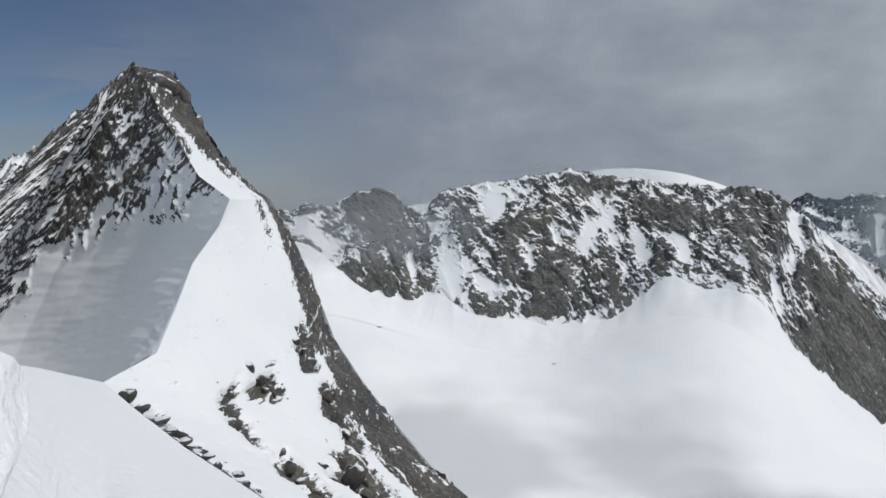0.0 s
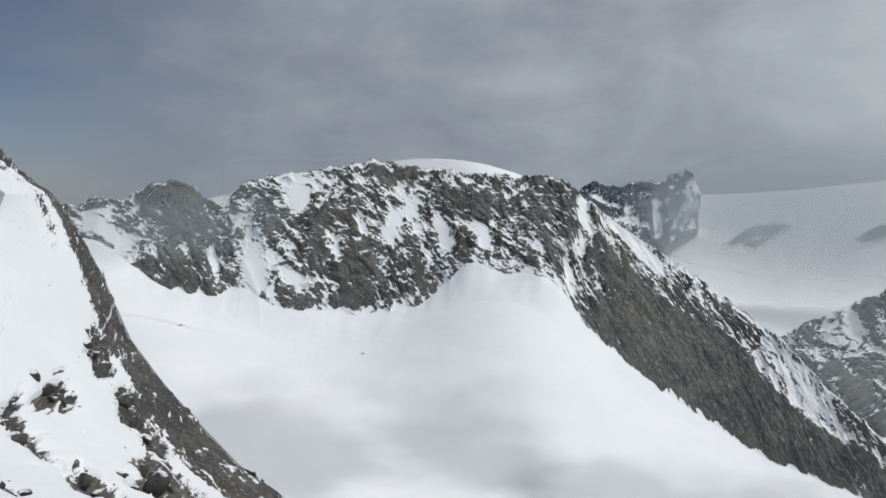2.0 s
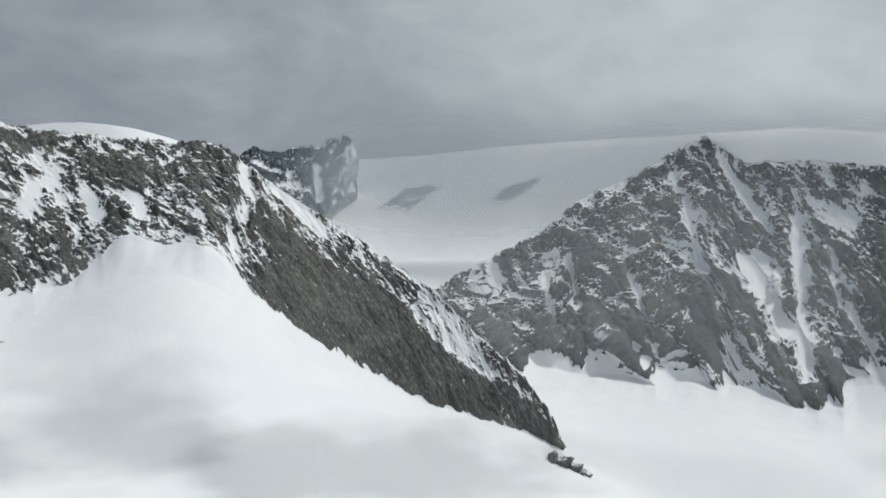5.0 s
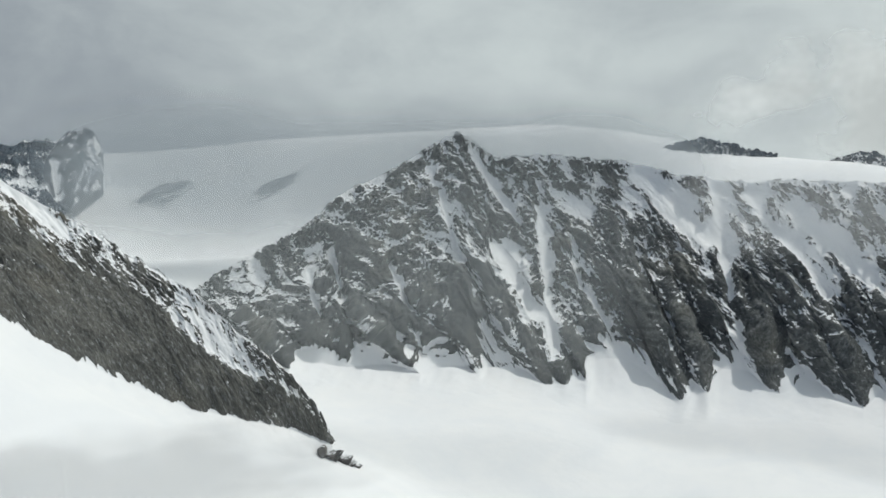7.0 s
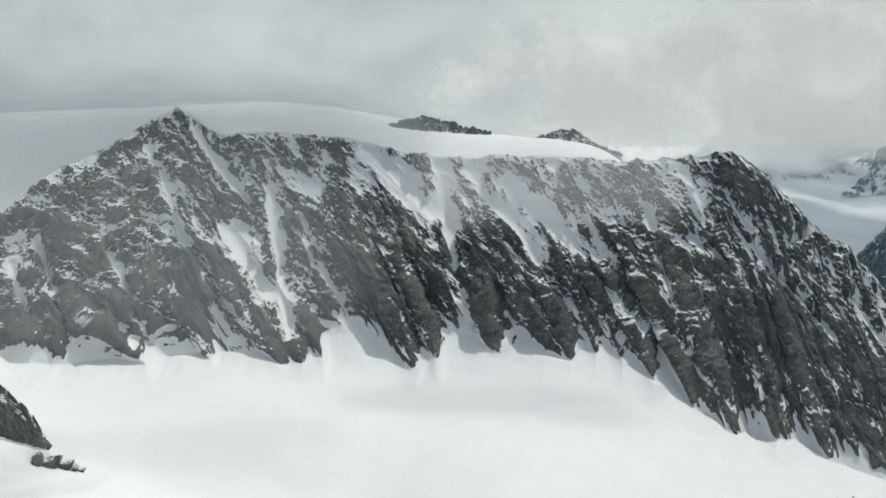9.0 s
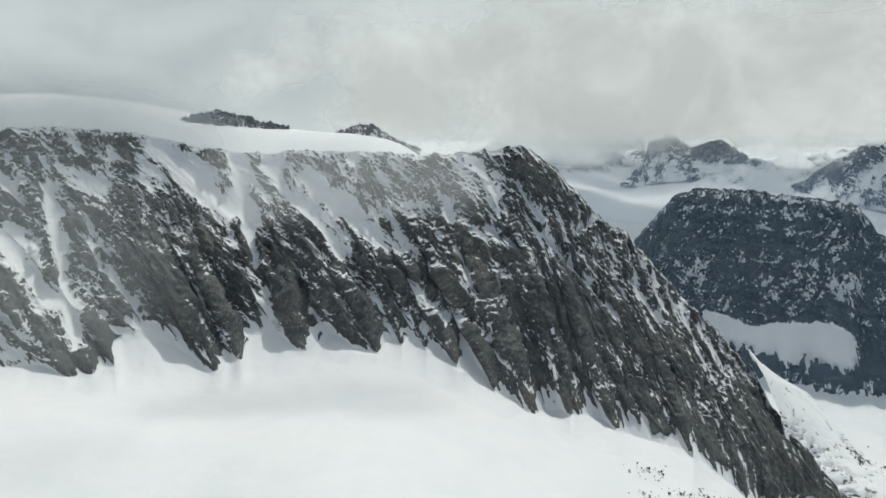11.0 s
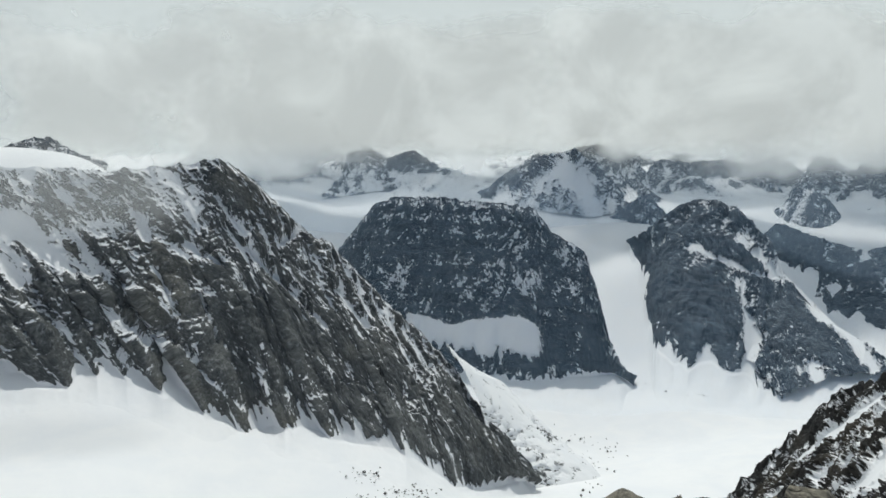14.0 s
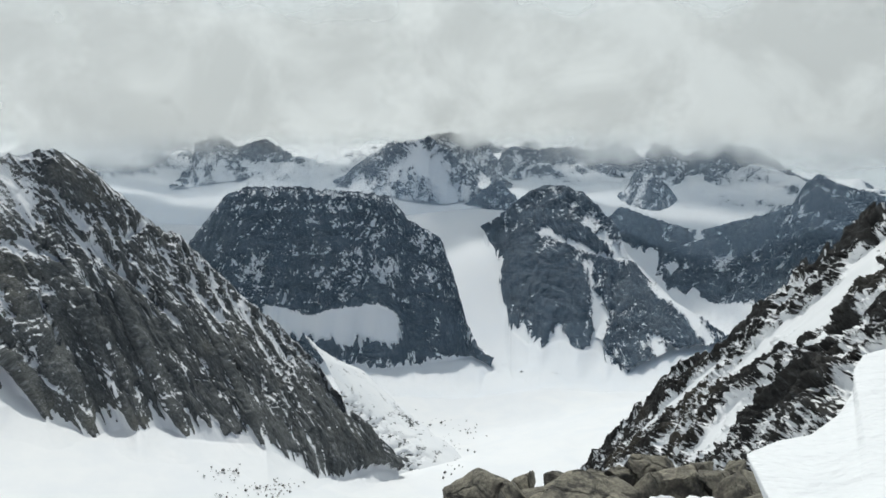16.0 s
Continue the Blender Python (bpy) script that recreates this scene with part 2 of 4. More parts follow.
    run of the ribs; along: slabs that lie along the crest; rise: how far the snow climbs between the ribs at the foot;
    reach: how far the apron runs out, as a share of its distance; toes: how far rock toes run out into it; ledge: height, depth and sideways fall of the rock steps."""
    end = 0.82 if apron else 1.0
    if apron:
        pulled = np.array(rows[-1], float)
        pulled[:, :2] *= 1 - reach
        apron = [tuple(p) for p in pulled]
    if apron and mode == "az":
        ends = [math.degrees(math.atan2(p[0], p[1])) for r_ in rows for p in (r_[0], r_[-1])]
        span = span or (max(ends[0::2]), min(ends[1::2]))
    g, heads, v = loft(rows + ([apron] if apron else []), nu, nv, mode, span, [0, end, 1] if apron else None, 0.02 if apron else 0.0)
    u = np.linspace(0, 1, nu)[None, :] * np.ones((nv, 1))
    vv = v[:, None] * np.ones((1, nu)) / end
    if apron:
        q = np.clip((vv - 1) / (1 / end - 1), 0, 1)
        k = int(np.searchsorted(v, end))
        run = np.concatenate([[0], np.cumsum(np.linalg.norm(np.diff(g[k], axis=0), axis=1))])[None, :]
        fall_d = np.minimum(vv, 1.0) * np.linalg.norm(g[k] - g[0], axis=1)[None, :]
        field = 0.45 - 1.1 * np.abs(grain((run + shear * fall_d) / (1.05 * size), 0 * run + 0.37, seed + 47)) + 0.35 * layers((run + shear * fall_d) / (2.6 * size), 0 * run, seed + 49, 2)
        toe = step(field, -0.25, 0.6) * step(u, 0.02, 0.08) * step(u, 0.98, 0.92)
        out_by = 1 - toes * toe * (1 - 0.5 * step(u, 0.68, 0.82))
        low = g[k][None] * np.stack([out_by, out_by, 0 * toe + 1], -1)
        low[..., 2] += ground_z(low[..., 0], low[..., 1]) - ground_z(g[k, :, 0], g[k, :, 1])[None, :]
        before = g
        g = g + (low - g[k][None]) * (np.minimum(vv, 1.0) ** 2 * (1 - q) ** 1.3)[..., None]
        lie = ground_z(g[..., 0], g[..., 1])
        above = np.maximum(g[k, :, 2] - lie[k], 0.0)
        g[..., 2] = np.where(q > 0, lie - 1.6 * q + above * (1 - q) ** 1.7, g[..., 2])
        ends = (1 - step(u, 0.0, 0.05) * step(u, 1.0, 0.95)) * step(q, 0.0, 0.25)
        g[..., 2] = g[..., 2] * (1 - ends) + (lie - 4.0) * ends
    plain = before if apron else g
    across = np.linalg.norm(np.diff(plain, axis=1), axis=2)
    if mode == "az":
        # where a face runs away from the summit, its marks lengthen with it
        across = np.sqrt(np.maximum(across ** 2 - 0.8 * np.diff(np.hypot(plain[..., 0], plain[..., 1]), axis=1) ** 2, 0))
    s = np.cumsum(np.concatenate([np.zeros((nv, 1)), across], 1), 1)
    s = s - s[:, [nu // 2]]
    d = np.cumsum(np.concatenate([np.zeros((1, nu)), np.linalg.norm(np.diff(plain, axis=0), axis=2)], 0), 0)
    sm = np.mean(s, 0)[None, :] * np.ones((nv, 1))
    bend = 0.3 * size * layers(sm / (size * 2.8), d / (size * 2.8), seed + 71, 2)
    x, y = sm + shear * d + bend, d
    if along:
        x, y = d + bend + shear * sm, sm
    large = crags(x / size, y / (size * 2.4), seed, 2)
    middle = crags(x / (size * 0.40), y / (size * 0.62), seed + 5, 2)
    warp_s, warp_d = sm + 0.12 * size * grain(sm / (0.3 * size), d / (0.3 * size), seed + 13), d + 0.12 * size * grain(sm / (0.3 * size), d / (0.3 * size), seed + 19)
    small = crags(warp_s / (size * 0.17), warp_d / (size * 0.20), seed + 23, 3, 0.5)
    ribs = large + 0.35 * middle + 0.12 * small
    blocks = 0.6 * middle + 0.7 * small
    lumps = layers(sm / (size * 4), d / (size * 3), seed + 9, 3)
    n = {"ribs": ribs, "blocks": blocks, "lumps": lumps, "head": heads[None, :] * np.ones((nv, 1)), "rise": np.degrees(np.arctan2(g[..., 2] - EYE, np.hypot(g[..., 0], g[..., 1])))}
    rock, carve = cover(u, np.minimum(vv, 1.0), sm, d, n)
    fade = step(vv, 0.0, 0.05)
    if apron:
        hollow = (1 - toe) * step(0.4 * lumps - 0.5 * middle, -0.6, 0.6)
        bank = step(vv, 0.985 - rise * hollow, 1.02 - 0.8 * rise * hollow)
        rock = rock * (1 - bank) - 1.3 * bank
        fade = fade * (1 - 0.85 * step(vv, 0.80, 1.0)) * (1 - 0.9 * step(vv, 1.0, 1.1))
    bare_ = step(rock, -0.6, 0.1)
    out = bulk * (0.5 * large * (0.06 + 0.94 * bare_) + 0.20 * middle * bare_ + 0.13 * small * bare_ + 0.5 * lumps * (0.35 + 0.65 * bare_) + 0.22 * step(rock, -0.3, 0.2) - carve)
    if ledge:
        high, deep, fall = ledge
        run = (d + fall * sm + 0.5 * high * layers(sm / (size * 1.3), d / (size * 1.3), seed + 83, 3)) / high
        part_ = run - np.floor(run)
        out = out + deep * step(part_, 0.0, 0.12) * (1 - part_) * bare_ * step(layers(sm / (size * 0.9), d / (size * 0.9), seed + 87, 3), -0.5, 0.4)
    if apron:
        foot = layers((sm + 0.3 * d) / (0.75 * size), d / (4.0 * size), seed + 91, 2, 0.35)
        out = out + 0.14 * bulk * foot * step(q, 0.0, 0.15) * (1 - q) / np.maximum(fade, 1e-3)
    flat_up = normals(g)[..., 2] * (-1 if flip else 1)
    g = g + normals(g) * (out * fade)[..., None] * (-1 if flip else 1)
    tilt = normals(g)[..., 2] * (-1 if flip else 1) - flat_up
    rock = rock - couple * np.clip(tilt, -0.35, 0.5) * step(rock, -1.0, -0.4)
    teeth = crags(sm / (size * 0.7), 0 * sm, seed + 3, 5, 0.5)
    if jagged:
        teeth = teeth * (1 - step(u, jagged[0], jagged[1]))
    g[..., 2] += jag * teeth * (1 - step(vv, 0.0, 0.10)) * step(rock, -0.4, 0.1)
    ob = new(name, grid_mesh(name, g, np.stack([x, y], -1), rock, flip))
    ob.data.materials.append(mat)
    ob.parent = parent
    if label:
        tagged(ob, label)
    return ob, g


def back_slope(parent, mat, crest, away, drop, rock=-0.6, name="back_slope", nu=80, mode="az"):
    """The far flank, out of sight from the summit."""
    p = np.array(crest, float)
    r = np.hypot(p[:, 0], p[:, 1])[:, None]
    q = p.copy()
    q[:, :2] *= (r + away) / r
    q[:, 2] -= drop
    g, heads, v = loft([p - [0, 0, 1.0], q], nu, 14, mode)
    wob = layers(g[..., 0] / 70, g[..., 1] / 70, 3, 4)
    g[..., 2] += wob * 9 * step(v, 0.02, 0.3)[:, None]
    uv = np.stack([g[..., 0], g[..., 1]], -1)
    ob = new(name, grid_mesh(name, g, uv, np.full(g.shape[:2], rock) + 0.3 * wob, True))
    ob.data.materials.append(mat)
    ob.parent = parent
    return ob


def thing(name, label, category, group="", kind="", at=(0, 0, 0)):
    e = new(name)
    e.location = at
    e.empty_display_size = 5
    return tagged(e, label, category, group, kind)


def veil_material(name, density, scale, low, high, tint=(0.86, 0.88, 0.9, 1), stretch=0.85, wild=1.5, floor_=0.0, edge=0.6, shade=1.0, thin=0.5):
    """Thin cloud, mist or haze put onto a see-through sheet: lit by the sun from either side, and torn into wisps."""
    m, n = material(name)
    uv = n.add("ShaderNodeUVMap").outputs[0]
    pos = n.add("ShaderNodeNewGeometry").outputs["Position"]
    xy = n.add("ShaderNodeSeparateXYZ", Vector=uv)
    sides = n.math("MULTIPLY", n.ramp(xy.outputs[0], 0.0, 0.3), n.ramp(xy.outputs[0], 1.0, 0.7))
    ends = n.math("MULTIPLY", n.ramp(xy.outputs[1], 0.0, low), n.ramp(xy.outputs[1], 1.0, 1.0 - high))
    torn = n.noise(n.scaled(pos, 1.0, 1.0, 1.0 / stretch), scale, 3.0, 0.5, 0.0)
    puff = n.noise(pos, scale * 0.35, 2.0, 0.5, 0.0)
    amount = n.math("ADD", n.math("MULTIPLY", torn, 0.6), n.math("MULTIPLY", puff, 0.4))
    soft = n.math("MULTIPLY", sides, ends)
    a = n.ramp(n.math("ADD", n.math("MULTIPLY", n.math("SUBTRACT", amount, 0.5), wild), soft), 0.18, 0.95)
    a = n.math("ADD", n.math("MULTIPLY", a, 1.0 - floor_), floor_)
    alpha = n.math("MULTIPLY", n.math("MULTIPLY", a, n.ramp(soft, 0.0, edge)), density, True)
    # uneven light on the puffs is put into the tint, dim to bright
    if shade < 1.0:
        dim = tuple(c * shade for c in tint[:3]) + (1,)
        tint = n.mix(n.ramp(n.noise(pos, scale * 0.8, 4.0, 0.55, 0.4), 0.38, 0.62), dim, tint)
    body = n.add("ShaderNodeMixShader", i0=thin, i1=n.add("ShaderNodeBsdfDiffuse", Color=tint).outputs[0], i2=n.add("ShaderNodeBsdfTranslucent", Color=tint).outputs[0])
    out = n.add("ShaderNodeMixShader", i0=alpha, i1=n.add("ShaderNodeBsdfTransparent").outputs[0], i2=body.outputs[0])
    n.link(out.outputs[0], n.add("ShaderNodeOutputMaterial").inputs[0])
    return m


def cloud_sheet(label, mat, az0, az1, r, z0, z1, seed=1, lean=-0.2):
    """A tinted sheet along an arc that stands in for a bank of thin cloud, mist or haze, leaning back, with a billowed
    surface.
    """
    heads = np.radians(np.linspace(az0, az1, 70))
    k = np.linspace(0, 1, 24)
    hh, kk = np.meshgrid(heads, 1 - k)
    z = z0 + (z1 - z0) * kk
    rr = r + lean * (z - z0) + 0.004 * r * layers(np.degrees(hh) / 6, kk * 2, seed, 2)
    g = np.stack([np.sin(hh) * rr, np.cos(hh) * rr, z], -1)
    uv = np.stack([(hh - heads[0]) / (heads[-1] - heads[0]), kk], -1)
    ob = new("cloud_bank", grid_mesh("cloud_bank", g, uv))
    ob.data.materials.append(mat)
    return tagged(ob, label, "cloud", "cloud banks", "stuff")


def strokes(n, *lists):
    """Snow gullies (minus) and rock ribs (plus): heading and height angle of both ends as seen from the summit, half width, weight."""
    total = 0.0
    h, e = n["head"] + 0.12 * n["blocks"] + 0.1 * n["ribs"], n["rise"] + 0.15 * n["ribs"]
    for rows in lists:
        for a0, e0, a1, e1, wd, weight in rows:
            da, de = a1 - a0, e1 - e0
            k = np.clip(((h - a0) * da + (e - e0) * de) / max(da * da + de * de, 1e-6), 0, 1)
            gap = np.hypot(h - a0 - k * da, e - e0 - k * de)
            total = total + weight * np.exp(-(gap / wd) ** 2)
    return total


# ---------------------------------------------------------------- rocks
def boulder_material():
    m, n = material("lichened_top_lit_granite")
    geo_ = n.add("ShaderNodeNewGeometry")
    pos = geo_.outputs["Position"]
    big = n.noise(pos, 2.6, 5.0, 0.6, 0.5)
    small = n.noise(pos, 26.0, 6.0, 0.72)
    own = n.add("ShaderNodeObjectInfo").outputs["Random"]
    up = n.add("ShaderNodeSeparateXYZ", Vector=geo_.outputs["Normal"]).outputs[2]
    c = n.mix(n.ramp(big, 0.35, 0.68), (0.06, 0.056, 0.05, 1), (0.225, 0.205, 0.165, 1))
    # yellowish growth, pushed towards upward faces to paint the sunlit tops lighter
    lit_lichen = n.ramp(n.math("ADD", n.noise(pos, 7.0, 5.0, 0.65), n.math("MULTIPLY", up, 0.14)), 0.52, 0.66)
    c = n.mix(n.math("MULTIPLY", lit_lichen, 0.6), c, (0.34, 0.32, 0.25, 1))
    c = n.mix(n.ramp(small, 0.25, 0.75), n.mix(1.0, c, (0.45, 0.45, 0.45, 1), "MULTIPLY"), n.mix(1.0, c, (1.45, 1.42, 1.38, 1), "MULTIPLY"))
    crack = n.add("ShaderNodeTexVoronoi", {"feature": "DISTANCE_TO_EDGE"}, Vector=n.add("ShaderNodeMix", {"data": "VECTOR"}, i0=0.25, i4=n.scaled(pos, 1.0, 1.3, 0.4), i5=n.add("ShaderNodeTexNoise", Vector=pos, Scale=2.0, Detail=3.0).outputs[1]).outputs[1], Scale=2.6)
    line = n.ramp(crack.outputs[0], 0.0, 0.05)
    c = n.mix(n.math("ADD", n.math("MULTIPLY", line, 0.35), 0.65), (0.03, 0.028, 0.025, 1), c)
    c = n.mix(n.math("MULTIPLY", own, 0.4), c, (0.05, 0.047, 0.042, 1))
    h = n.math("ADD", n.math("ADD", n.math("MULTIPLY", small, 0.35), big), n.math("MULTIPLY", line, 0.5))
    bump = n.add("ShaderNodeBump", Strength=0.9, Distance=0.06, Height=h)
    s = n.add("ShaderNodeBsdfPrincipled", Base_Color=c, Roughness=0.85, Normal=bump.outputs[0])
    n.link(s.outputs[0], n.add("ShaderNodeOutputMaterial").inputs[0])
    return m


MAT_BOULDER = boulder_material()


def cliff_material():
    """Bare rock of the outcrops, with snow caught on its flatter parts."""
    m, n = material("outcrop_rock")
    geo_ = n.add("ShaderNodeNewGeometry")
    pos = geo_.outputs["Position"]
    c, small = rock_colour(n, pos, pos, WARM, 0.7)
    up = n.add("ShaderNodeSeparateXYZ", Vector=geo_.outputs["Normal"]).outputs[2]
    lie = n.math("ADD", up, n.math("MULTIPLY", n.math("SUBTRACT", n.noise(pos, 0.5, 5.0, 0.6), 0.5), 1.2))
    c = n.mix(n.ramp(lie, 0.78, 0.95), c, (0.82, 0.84, 0.86, 1))
    bump = n.add("ShaderNodeBump", Strength=0.8, Distance=0.8, Height=small)
    s = n.add("ShaderNodeBsdfPrincipled", Base_Color=c, Roughness=0.85, Normal=bump.outputs[0])
    n.link(s.outputs[0], n.add("ShaderNodeOutputMaterial").inputs[0])
    return m


MAT_OUTCROP = cliff_material()


def boulder(at, w_, d_, h_, turn, seed, label, name="boulder", mat=None):
    """A broken block: a lump cut by random planes, with worn edges."""
    rng = random.Random(seed)
    bm = bmesh.new()
    bmesh.ops.create_icosphere(bm, subdivisions=3 if mat else 4, radius=1.0)
    cuts = []
    for _ in range(13):
        a, e = rng.uniform(0, 2 * math.pi), rng.uniform(-0.7, 1.4)
        cuts.append((Vector((math.cos(a) * math.cos(e), math.sin(a) * math.cos(e), math.sin(e))), rng.uniform(0.36, 0.72)))
    for vert in bm.verts:
        p = vert.co
        for nrm, k in cuts:
            over = p.dot(nrm) - k
            if over > 0:
                p = p - nrm * over * 0.99
        rough = noise.fractal(p * 2.3 + Vector((seed, 0, 0)), 0.8, 2.0, 5)
        chip = abs(noise.noise(p * 3.1 + Vector((0, seed, 0))))
        vert.co = p * (1.27 + 0.06 * rough - 0.12 * max(0.0, 0.14 - chip) / 0.14)
    for vert in bm.verts:
        vert.co = Vector((vert.co.x * w_, vert.co.y * d_, vert.co.z * h_))
    me = bpy.data.meshes.new(name)
    bm.to_mesh(me)
    bm.free()
    me.polygons.foreach_set("use_smooth", np.ones(len(me.polygons), bool))
    ob = new(name, me)
    ob.matrix_world = pose(at[0], at[1], at[2], rng.uniform(-8, 8), rng.uniform(-8, 8), turn)
    me.materials.append(mat or MAT_BOULDER)
    return tagged(ob, label, "boulder" if label else "", "summit boulders" if label else "")


def outcrop(at, width, height, seed, label, group, mat, count=4, lean=0.5, ahead=(1.0, 0.0, 0.0)):
    """A knot of broken rock that stands out of the snow: an Empty at its base with its blocks."""
    rng = random.Random(seed)
    e = thing("rock_outcrop", label, "rock outcrop", group, at=at)
    for k in range(count):
        f = (k + 0.5) / count - 0.5
        w_ = width * rng.uniform(0.14, 0.30)
        side = Vector(ahead) * f * width * 1.1
        ob = boulder((side.x, side.y, side.z + f * -lean * height + rng.uniform(-0.15, 0.15) * height), w_, w_ * 0.7, height * rng.uniform(0.18, 0.38), rng.uniform(0, 360), seed * 7 + k, "", "block", mat)
        ob.parent = e
    return e



# ---------------------------------------------------------------- the glacier and the ground
FEET = []
FEET.append([(2042, -176, -663), (1980, -448, -683), (1861, -733, -694), (1777, -960, -693)])  # box
FEET.append([(2337, -1227, -389), (2281, -1206, -406), (2200, -1187, -463), (2046, -1135, -565), (1865, -1071, -642), (1717, -1138, -662), (1603, -1246, -665), (1534, -1345, -657), (1450, -1463, -634)])  # mid
FEET.append([(2130, -1660, -488), (1953, -1656, -597), (1831, -1702, -626), (1672, -1763, -643), (1511, -1800, -668), (1219, -1950, -746)])  # right
FEET.append([(-228, 1066, -75), (-193, 1073, -65), (-163, 1068, -75), (-132, 1052, -99), (-93, 1026, -124), (-44, 1024, -133), (5, 1020, -127), (22, 1000, -143), (79, 987, -150), (128, 972, -158), (198, 960, -145), (234, 962, -118), (264, 965, -89), (291, 936, -107), (326, 908, -105), (348, 884, -119), (354, 860, -148), (385, 814, -184), (435, 771, -230), (503, 722, -278), (585, 657, -309), (617, 627, -330)])  # ridge_under
FEET.append([(763, 1198, -321), (824, 1156, -346), (896, 1063, -358), (985, 981, -377), (1067, 875, -381), (1184, 700, -383), (1203, 656, -380), (1254, 600, -361), (1257, 492, -399), (1257, 494, -395), (1292, 456, -370), (1315, 418, -369), (1349, 239, -376), (1368, 185, -363), (1308, 67, -407), (1280, -34, -476), (1266, -96, -460), (1237, -183, -496), (1198, -254, -496), (1192, -341, -565), (1235, -406, -595), (1262, -478, -598), (1264, -502, -613)])  # wall_under
FEET.append([(2251, -198, -653), (2184, -498, -672), (2122, -654, -674), (2038, -803, -686), (1958, -1003, -660), (1901, -1026, -679)])  # box_under
FEET.append([(1960, -1124, -608), (1868, -1163, -624), (1860, -1230, -611), (1784, -1288, -633), (1675, -1300, -663), (1705, -1468, -600), (1608, -1574, -597), (1589, -1593, -585)])  # mid_under
FEET.append([(52, 618, -225), (190, 653, -236), (339, 680, -235), (179, 635, -250)])  # basin
FEET.append([(-78, 796, -136), (10, 780, -186)])  # basin_low
FEET.append([(1622, -508, -705), (1565, -889, -696), (1666, -1106, -679), (1644, -1225, -674), (1304, -1011, -606)])  # flat
FEET.append([(895, 517, -408), (942, 381, -418), (1004, 250, -408), (1010, 106, -434), (938, -33, -496), (885, -156, -522), (670, 387, -424), (701, 283, -434), (752, 188, -444), (751, 79, -466), (678, -24, -506), (629, -111, -540), (862, 892, -374), (969, 757, -384), (730, 755, -376), (819, 640, -392)])  # below_wall
FEET.append([(-200, 939, -110), (-63, 896, -163), (60, 860, -184), (177, 833, -175), (285, 782, -142), (357, 672, -249)])  # below_ridge
FEET.append([(110, 1416, 16), (279, 1402, 55), (383, 1367, 43), (485, 1313, 10)])  # dome
FEET.append([(1220, 2009, -105), (1382, 1962, -40), (1597, 1791, 2), (1799, 1588, 26), (1718, 1293, 16), (1746, 1075, 23), (1782, 979, 16), (1815, 879, 4), (1838, 788, -12), (1877, 529, -33), (1878, 400, -37), (1878, 291, -59), (1836, 223, -75)])  # plateau
FEET.append([(774, 1569, -174), (840, 1478, -230), (864, 1347, -230)])  # saddle
FEET.append([(3387, -293, -265), (2874, -384, -362), (3346, -604, -294), (3397, -844, -272), (2662, -1383, -308), (3050, -1716, -263), (2320, -2130, -389), (2406, -2402, -348), (2495, -2732, -302), (2844, -1863, -299), (2687, -1916, -299)])  # snowfield
FEET.append([(277, 160, -250), (319, -28, -250), (245, -206, -250), (83, -309, -250), (-109, -301, -250), (-262, -184, -250), (-320, 0, -250), (-262, 184, -250)])  # ring
FEET.append([(-700, 500, -180), (-500, 100, -300), (-300, 900, -250), (-1500, 1500, -400), (-3000, 3000, -350)])  # left
FEET.append([(0, 4900, -60), (1800, 4500, -40), (3400, 3400, -60), (4800, 800, -150), (4700, -1300, -160), (3800, -3000, -180), (0, -4900, -900), (-4000, -2500, -900), (-4800, 800, -700), (0, -2000, -900), (1500, -2500, -700), (-1500, 0, -600)])  # rim


def ground_height():
    pts = [np.array(p, float) for p in FEET]
    dense = []
    for p in pts:
        for a, b in zip(p[:-1], p[1:]):
            k = max(1, int(np.linalg.norm(b - a) / 140))
            dense += [a + (b - a) * j / k for j in range(k)]
        dense.append(p[-1])
    c = np.array(dense)
    dist = np.sqrt(np.sum((c[:, None, :2] - c[None, :, :2]) ** 2, axis=2) + 160.0 ** 2)
    a = np.block([[dist - 8.0 * np.eye(len(c)), np.ones((len(c), 1))], [np.ones((1, len(c))), np.zeros((1, 1))]])
    wts = np.linalg.solve(a, np.concatenate([c[:, 2], [0]]))

    def height(x, y):
        out = np.full(x.shape, wts[-1])
        for (cx, cy, _), wt in zip(c, wts[:-1]):
            out += wt * np.sqrt((x - cx) ** 2 + (y - cy) ** 2 + 160.0 ** 2)
        return out

    return height


HEIGHT = ground_height()


def laid(points, beyond=1750.0):
    """Points moved along their line of sight from the summit until they lie on the snow."""
    out = []
    for p in points:
        k = np.linspace(0.6, 1.6, 600)
        x, y, z = p[0] * k, p[1] * k, EYE + (p[2] - EYE) * k
        hit = np.nonzero((HEIGHT(x, y) + 3.0 > z) & (np.hypot(x, y) > beyond))[0]
        i = hit[0] if len(hit) else 240
        out.append((float(x[i]), float(y[i]), float(z[i])))
    return out


def on_ground(x, y):
    return float(HEIGHT(np.array([float(x)]), np.array([float(y)]))[0])


def ground_z(x, y):
    rr = np.hypot(x, y)
    z = HEIGHT(x, y)
    return z + 2.0 * layers(x / 180, y / 180, 41, 3) * step(rr, 300, 700) + 0.8 * layers(x / 45, y / 45, 43, 3) * step(rr, 300, 700)


def build_ground():
    heads = np.radians(np.concatenate([np.linspace(-40, 150, 420), np.linspace(153, 320, 40)]))
    r = np.concatenate([[0.0, 1.5, 3.0, 5.0, 8.0], np.geomspace(12, 4950, 280)])
    rr, aa = np.meshgrid(r, heads, indexing="ij")
    x, y = np.sin(aa) * rr, np.cos(aa) * rr
